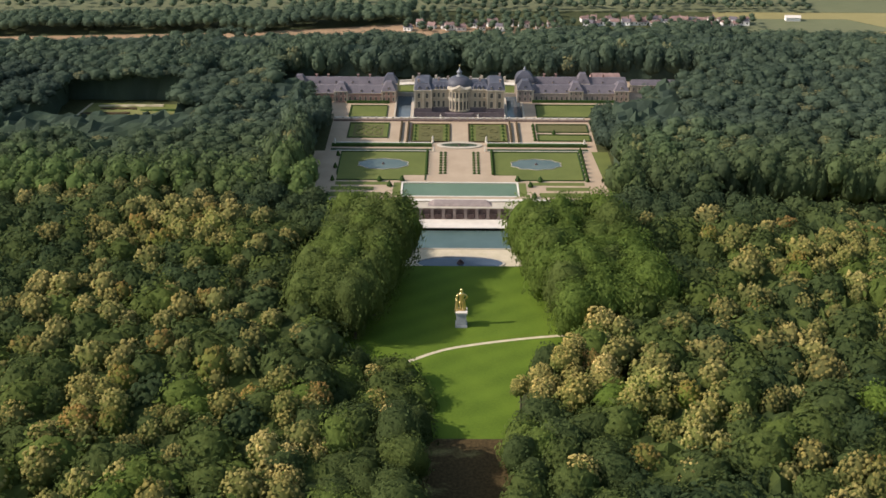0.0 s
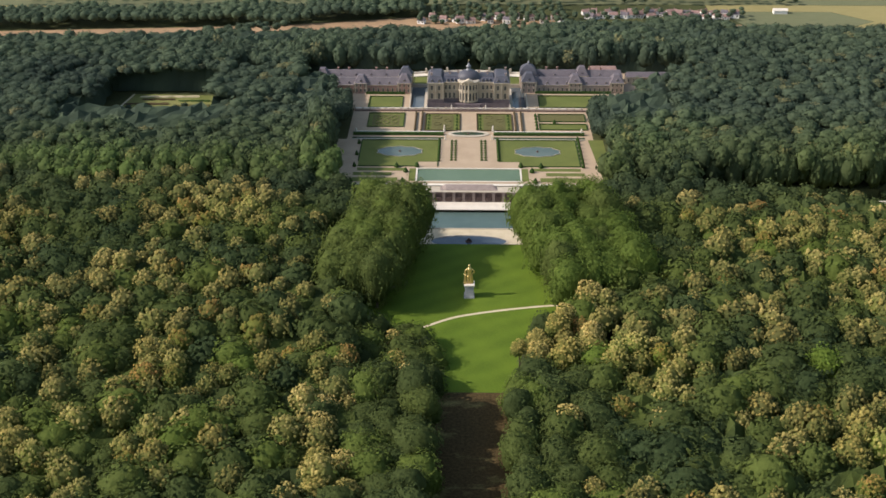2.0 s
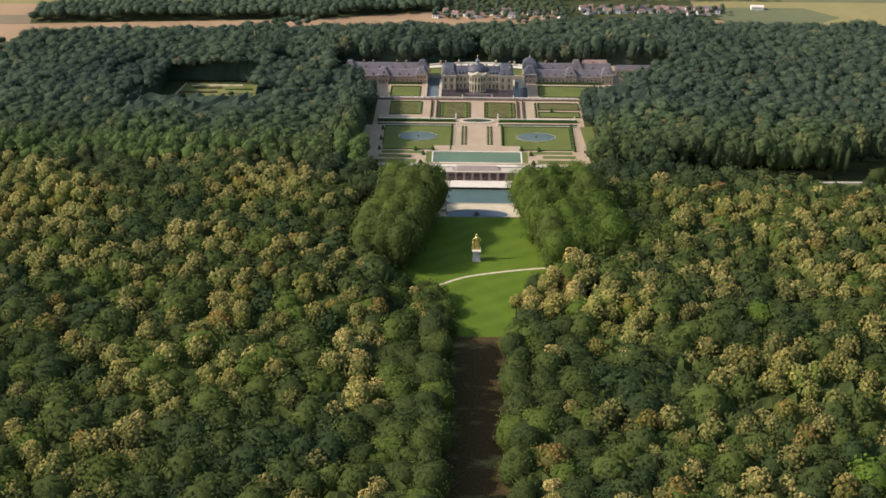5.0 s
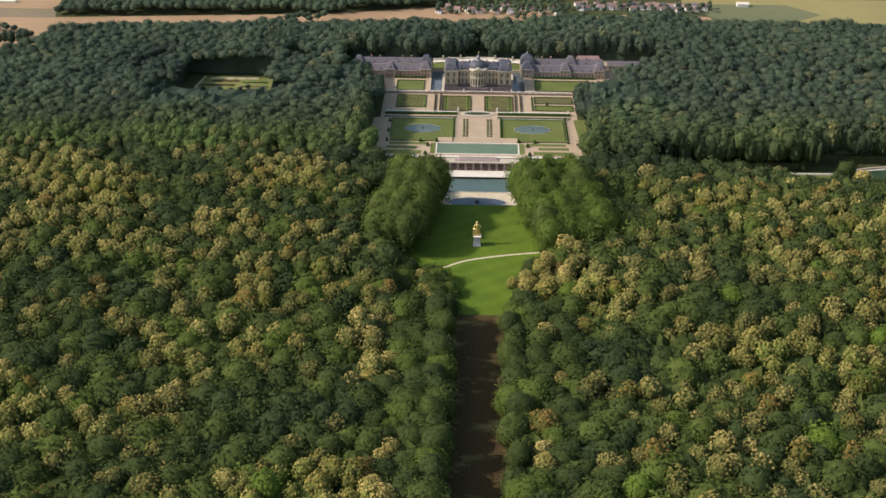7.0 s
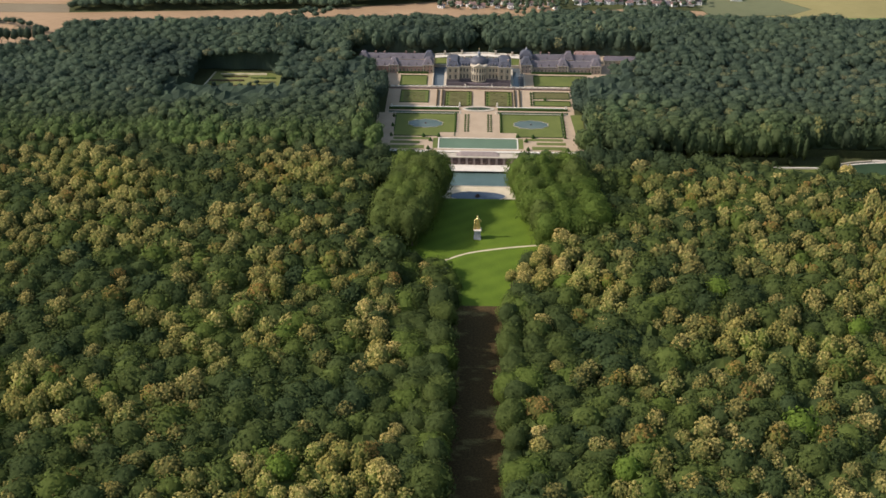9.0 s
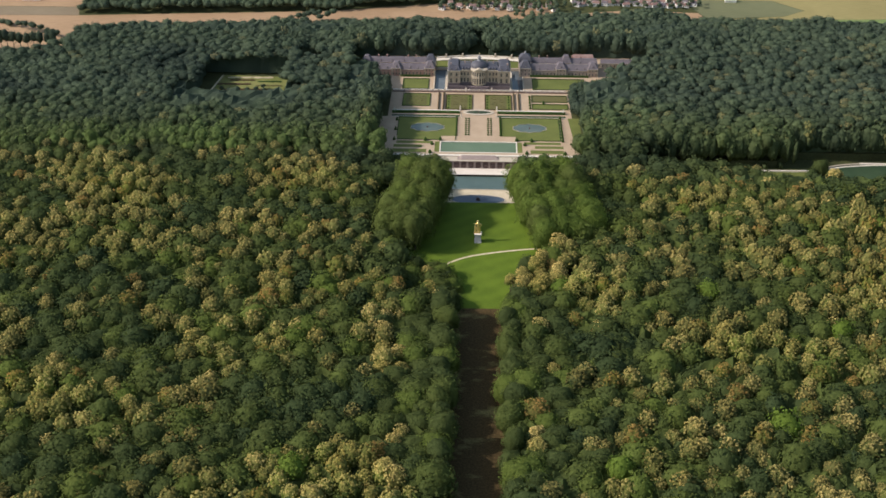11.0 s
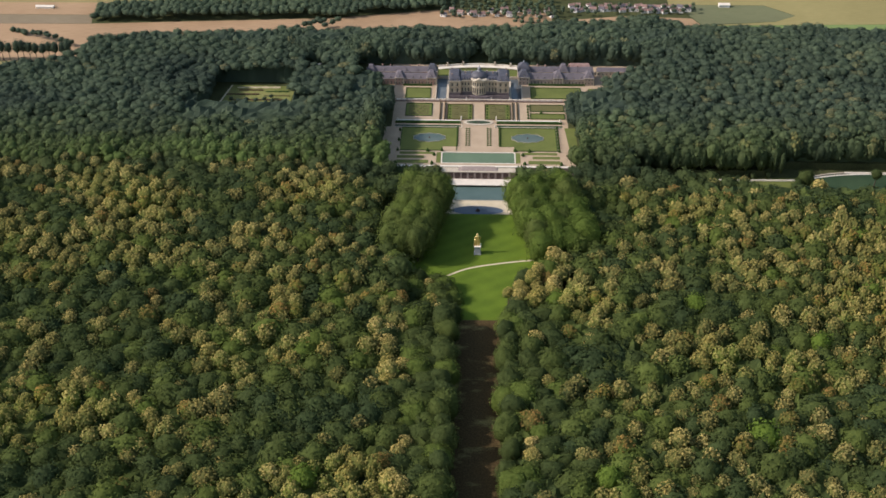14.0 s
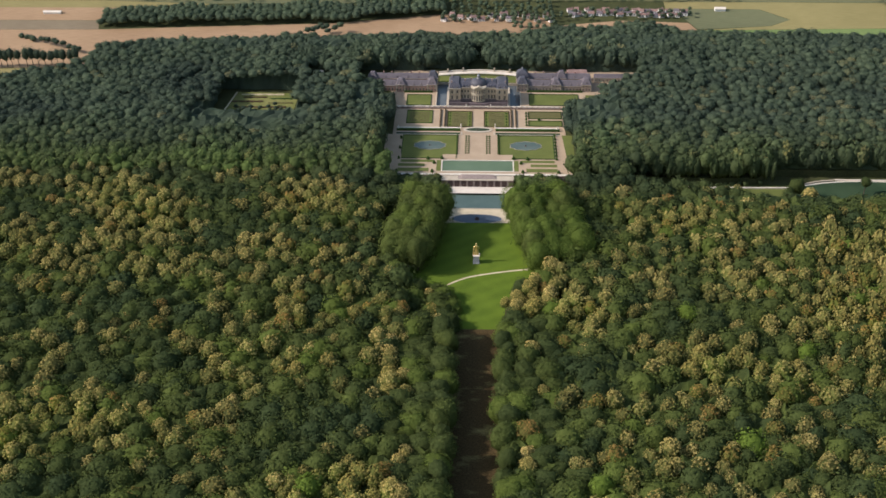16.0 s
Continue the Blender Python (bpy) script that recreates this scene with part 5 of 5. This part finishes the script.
def forecourt():
    slab("forecourt_turf", rect(-30, 30, 241.5, 252.8), -0.2, 0.06, TURF, "turf court behind the house", "lawn")
    t = thing("forecourt_wall", "white curved wall and walk closing the forecourt", "wall", 0, 0, 0)
    pts = [(-31 + 62 * k / 24, 257.6 + 4.0 * math.sin(math.pi * k / 24)) for k in range(25)]
    s = Shape()
    s.rings([[(x, y, 0), (x, y, 1.2), (x, y + 0.6, 1.2), (x, y + 0.6, 0)] for x, y in pts])
    part("wall", s, KERB, t)
    s = Shape()
    s.rings([[(x, y - 4.2, -0.1), (x, y - 4.2, 0.09), (x, y - 0.1, 0.09), (x, y - 0.1, -0.1)] for x, y in pts])
    part("walk", s, KERB, t, "white gravel walk")
    for x in (-24, -12, 12, 24):
        y = 257.4 + 4.0 * math.sin(math.pi * (x + 31) / 62)
        part("gate_pier", Shape().box(x - 0.7, x + 0.7, y - 0.4, y + 1.0, 0, 3.0, 0.1), STONE, t)


forecourt()

# ---- clearing, fields, village ----
slab("clearing", [(-190, 176), (-150, 175), (-136, 184), (-135, 220), (-183, 222)], -0.2, 0.05, grass_material("rough meadow", (0.10, 0.12, 0.03), (0.20, 0.19, 0.07)), "sunny rough meadow in the wood", "meadow")
for x0, x1, y, w, hm in ((-176, -158, 213, 0.9, BROWN_HEDGE), (-156, -139, 211, 0.8, HEDGE), (-178, -146, 217.5, 0.7, PATH_SAND), (-184, -160, 206, 1.1, BROWN_HEDGE), (-156, -138, 204, 0.9, EMBROIDERY), (-180, -142, 197, 1.0, BROWN_HEDGE)):
    n = 9
    row = [(x0 + (x1 - x0) * k / n, y + 0.25 * math.sin(k * 1.9 + x0), w + 0.4 * math.sin(k * 2.7 + y), 0.4 + 0.4 * abs(math.sin(k * 3.3))) for k in range(n + 1)]
    single("hedge", Shape().rings([[(x, yy - ww, 0), (x, yy - ww * 0.7, h), (x, yy + ww * 0.7, h), (x, yy + ww, 0)] for x, yy, ww, h in row]), hm, "low uneven strip of planting across the meadow", "hedge", "meadow hedges")
slab("path", [(-189.5, 177), (-188.2, 177), (-181.6, 221.8), (-182.8, 221.8)], -0.2, 0.07, PATH_SAND, "pale track along the edge of the meadow", "path")
slab("field", [(-900, 100), (-420, 215), (-340, 236), (-302, 258), (-302, 262), (-420, 258), (-900, 249)], -0.2, 0.05, STUBBLE, "pale yellow stubble field beside the wood", "field")
slab("field", [(-900, 250), (-420, 259), (-301, 263), (-290, 276), (-120, 292), (28, 298), (59.5, 312), (59.5, 366), (-30, 373), (-122, 352), (-318, 335.5), (-900, 324)], -0.2, 0.05, WHEAT, "ripe tan wheat field behind the wood", "field")
slab("field", [(-900, 324.5), (-318.5, 336), (-323, 354), (-900, 350)], -0.2, 0.05, FALLOW, "grey-brown fallow strip behind the wheat", "field")
slab("field", [(-900, 350.5), (-323.2, 354.5), (-290, 372), (-246, 383), (-900, 376)], -0.2, 0.05, WHEAT, "wide tan field behind the wood", "field")
slab("field", [(-900, 376.5), (-330, 382), (-246, 383.5), (-235, 392), (-330, 398), (-900, 394)], -0.2, 0.05, STUBBLE, "pale yellow field in the distance", "field")
slab("field", [(-900, 394.5), (-330, 398.5), (-234.5, 392.5), (-120, 396), (-40, 404.5), (160, 404.5), (500, 405), (900, 405), (900, 900), (-900, 900)], -0.2, 0.05, CROP_DARK, "distant olive fields", "field")
slab("field", [(-317.5, 336), (-122, 352.5), (-31, 373.5), (-40, 403), (-120, 395), (-233, 391), (-244, 382.5), (-288, 371.5), (-321.5, 354)], -0.2, 0.04, WOOD_FLOOR, "dark floor of the strip of wood", "ground")
slab("field", [(60, 349), (110, 345), (148, 342), (181, 343.6), (175.5, 358), (120, 362)], -0.2, 0.05, WHEAT, "tan field before the village", "field")
slab("field", [(181.6, 345), (243, 353), (262, 366), (240, 388), (165, 388)], -0.2, 0.05, CROP_DARK, "olive field behind the wood", "field")
slab("field", [(182.2, 343.2), (340, 349.8), (900, 353), (900, 404), (160, 404), (160, 388.4), (240.4, 388.4), (262.5, 366.2), (243.4, 352.6)], -0.2, 0.05, STUBBLE, "pale yellow field in the distance", "field")
slab("field", [(150, 331), (345, 329), (900, 330), (900, 352.6), (340, 349.4), (182, 342.8)], -0.2, 0.05, CROP, "bright green strip of crop", "field")


def copse(name, label, spots, size, height):
    r = np.random.default_rng(len(spots))
    return woodland(name, label, [(x, y, 0.95, r.random() * 0.6, r.random() * 0.8, r.random()) for x, y in spots], size, height)


def band(a, b, depth, step, seed):
    r = random.Random(seed)
    (x0, y0), (x1, y1) = a, b
    n = int(math.hypot(x1 - x0, y1 - y0) / step)
    rows = max(1, int(depth / step))
    return [(x0 + (x1 - x0) * (i + r.uniform(-0.3, 0.3)) / n, y0 + (y1 - y0) * i / n + (k + r.uniform(-0.3, 0.3)) * step) for i in range(n + 1) for k in range(rows)]


copse("distant_wood", "long dark strip of wood between the fields", band((-316, 341), (-122, 355), 34, 6.0, 1) + band((-122, 353), (-30, 374), 30, 6.0, 2), 1.15, 9.0)
copse("distant_wood", "trees among the village houses", band((-30, 358), (28, 357), 44, 6.5, 3) + band((30, 338), (62, 344), 52, 6.5, 13) + band((70, 362), (180, 368), 26, 9, 4), 0.62, 6.0)
copse("distant_wood", "hedge and bushes crossing the wheat field", band((-378, 318), (-322, 290), 6, 5, 5), 0.8, 6.0)
copse("distant_wood", "dark wood on the skyline fields", band((-300, 398), (-40, 404), 40, 9, 16) + band((-20, 400), (220, 406), 30, 7, 6) + band((345, 398), (400, 398), 16, 8, 8), 0.66, 7.5)


def slender_trees():
    crowns = []
    for i in range(3):
        v, q, t, b = leaf_crown(300 + i, 150, 0.12, -0.8)
        # alpha 1: full haze tint in the leaf colour
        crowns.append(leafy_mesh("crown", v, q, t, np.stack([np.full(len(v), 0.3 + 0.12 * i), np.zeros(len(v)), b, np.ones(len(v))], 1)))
    trunk = trunk_shape(10.0, 0.26, 91).mesh("trunk", BARK)
    r = random.Random(4)
    for k in range(17):
        h = r.uniform(13.5, 17.0)
        t = thing("slender_tree", "slender dark tree with bare trunk in the field row", "tree", -396 + 5.0 * k + r.uniform(-1, 1), 260.5 + 0.3 * k + r.uniform(-0.6, 0.6), 0, "row of trees along the field")
        part("trunk", trunk, BARK, t).scale = (1, 1, h * 0.075)
        c = part("crown", crowns[k % 3], FOLIAGE, t)
        c.location, c.rotation_euler, c.scale = (0, 0, h * 0.66), (0, 0, r.uniform(0, 6.28)), (3.9, 3.6, h * 0.36)


slender_trees()
copse("tree_clump", "clump of dark round trees between two fields", [(-140, 316), (-136, 318), (-133, 322), (-128, 325), (-124, 320), (-119, 327), (-126, 331), (-115, 333), (-131, 330)], 0.8, 10.0)


def house(x, y, w, d, h, turn, red):
    t = thing("house", "small village house with red tiled roof" if red else "small whitewashed village house with grey roof", "house", x, y, 0, "village houses", turn=turn)
    part("wall", Shape().box(-w / 2, w / 2, -d / 2, d / 2, 0, h), WHITE_WALL, t)
    part("roof", Shape().rings([[(xx, -d / 2 - 0.2, h), (xx, d / 2 + 0.2, h), (xx, 0, h + d * 0.42)] for xx in (-w / 2 - 0.15, w / 2 + 0.15)]), RED_TILE if red else SLATE_WARM, t)
    for k in (-1, 1):
        part("window", Shape().box(k * w * 0.25 - 0.4, k * w * 0.25 + 0.4, -d / 2 - 0.05, -d / 2 - 0.01, h * 0.35, h * 0.8), GLASS, t)
    part("chimney", Shape().box(w * 0.3, w * 0.3 + 0.5, -0.3, 0.3, h, h + d * 0.42 + 0.6), RED_TILE, t)


r_ = random.Random(31)
for k in range(16):
    house(-28 + 90 * k / 15 + r_.uniform(-2, 2), 360 + r_.uniform(-3, 11), r_.uniform(3.5, 6.5), r_.uniform(3, 4.2), r_.uniform(2.0, 3.2), r_.uniform(-25, 25), k % 3 != 0)
for k in range(34):
    house(78 + 96 * (k % 17) / 16 + r_.uniform(-2, 2), 372 + 7.5 * (k // 17) + r_.uniform(-2.5, 2.5), r_.uniform(3.5, 6.5), r_.uniform(3, 4.2), r_.uniform(1.8, 2.8), r_.uniform(-25, 25), k % 4 != 0)


def barn(x, y, w, d, h, label, turn=0.0):
    t = thing("barn", label, "barn", x, y, 0, turn=turn)
    part("wall", Shape().box(-w / 2, w / 2, -d / 2, d / 2, 0, h), WHITE_WALL, t)
    part("roof", Shape().rings([[(xx, -d / 2 - 0.3, h), (xx, d / 2 + 0.3, h), (xx, 0, h + d * 0.3)] for xx in (-w / 2 - 0.3, w / 2 + 0.3)]), KERB, t)


barn(-367, 369, 15, 3.4, 1.5, "long pale farm shed in the distant field")
barn(-123, 250, 6, 4, 4.0, "small white lodge at the edge of the wood", 12)
barn(206, 385, 9, 4, 2.2, "small farm shed at the far field")
# canal-side walk far along the valley
curve_band("canal_wall", [(96, 95.6), (150, 96.3), (190, 96.6), (208, 96.9)], 1.0, -5.2, -4.1, KERB, "low white wall along the end of the canal", "wall")
curve_band("canal_wall", [(209, 97.2), (218, 102.0), (228, 105.6), (239, 107.6)], 1.0, -5.2, -4.1, STONE, "curved grey stone wall round the end of the canal", "wall")
curve_band("canal_wall", [(239.6, 107.8), (262, 107.6), (300, 107.8), (360, 107.8)], 1.2, -5.2, -4.0, KERB, "straight white wall beside the end basin", "wall")
_rim, _inner = ring(262, 88.0, 58.0, 18.5, 1.2, -5.3, -4.7, 64)
_pan = thing("canal_basin", "wide rounded end basin of the canal with white rim", "water", 0, 0, 0, kind="structure")
part("rim", _rim, KERB, _pan, "white stone rim")
part("water", Shape().prism(_inner, -5.2, -4.85), water_material("green basin water", (0.030, 0.052, 0.028), (0.045, 0.072, 0.038)), _pan, "still green water")
slab("meadow", rect(100, 400, 39, 86), -5.3, -4.96, TURF, "grass bank along the canal", "grass bank")
slab("meadow", rect(100, 400, 86.2, 101), -5.3, -4.97, TURF, "grass bank along the canal", "grass bank")
copse("bushes", "low dark bushes scattered over the meadow", [(-178, 192), (-172, 190), (-167, 193), (-160, 191), (-154, 193), (-148, 190), (-175, 186), (-163, 185), (-152, 186), (-144, 187), (-150, 199)], 0.55, 3.6)
copse("bushes", "row of small dark bushes along the canal walk", band((104, 97.5), (196, 99.5), 4, 4.2, 11), 0.42, -3.0)
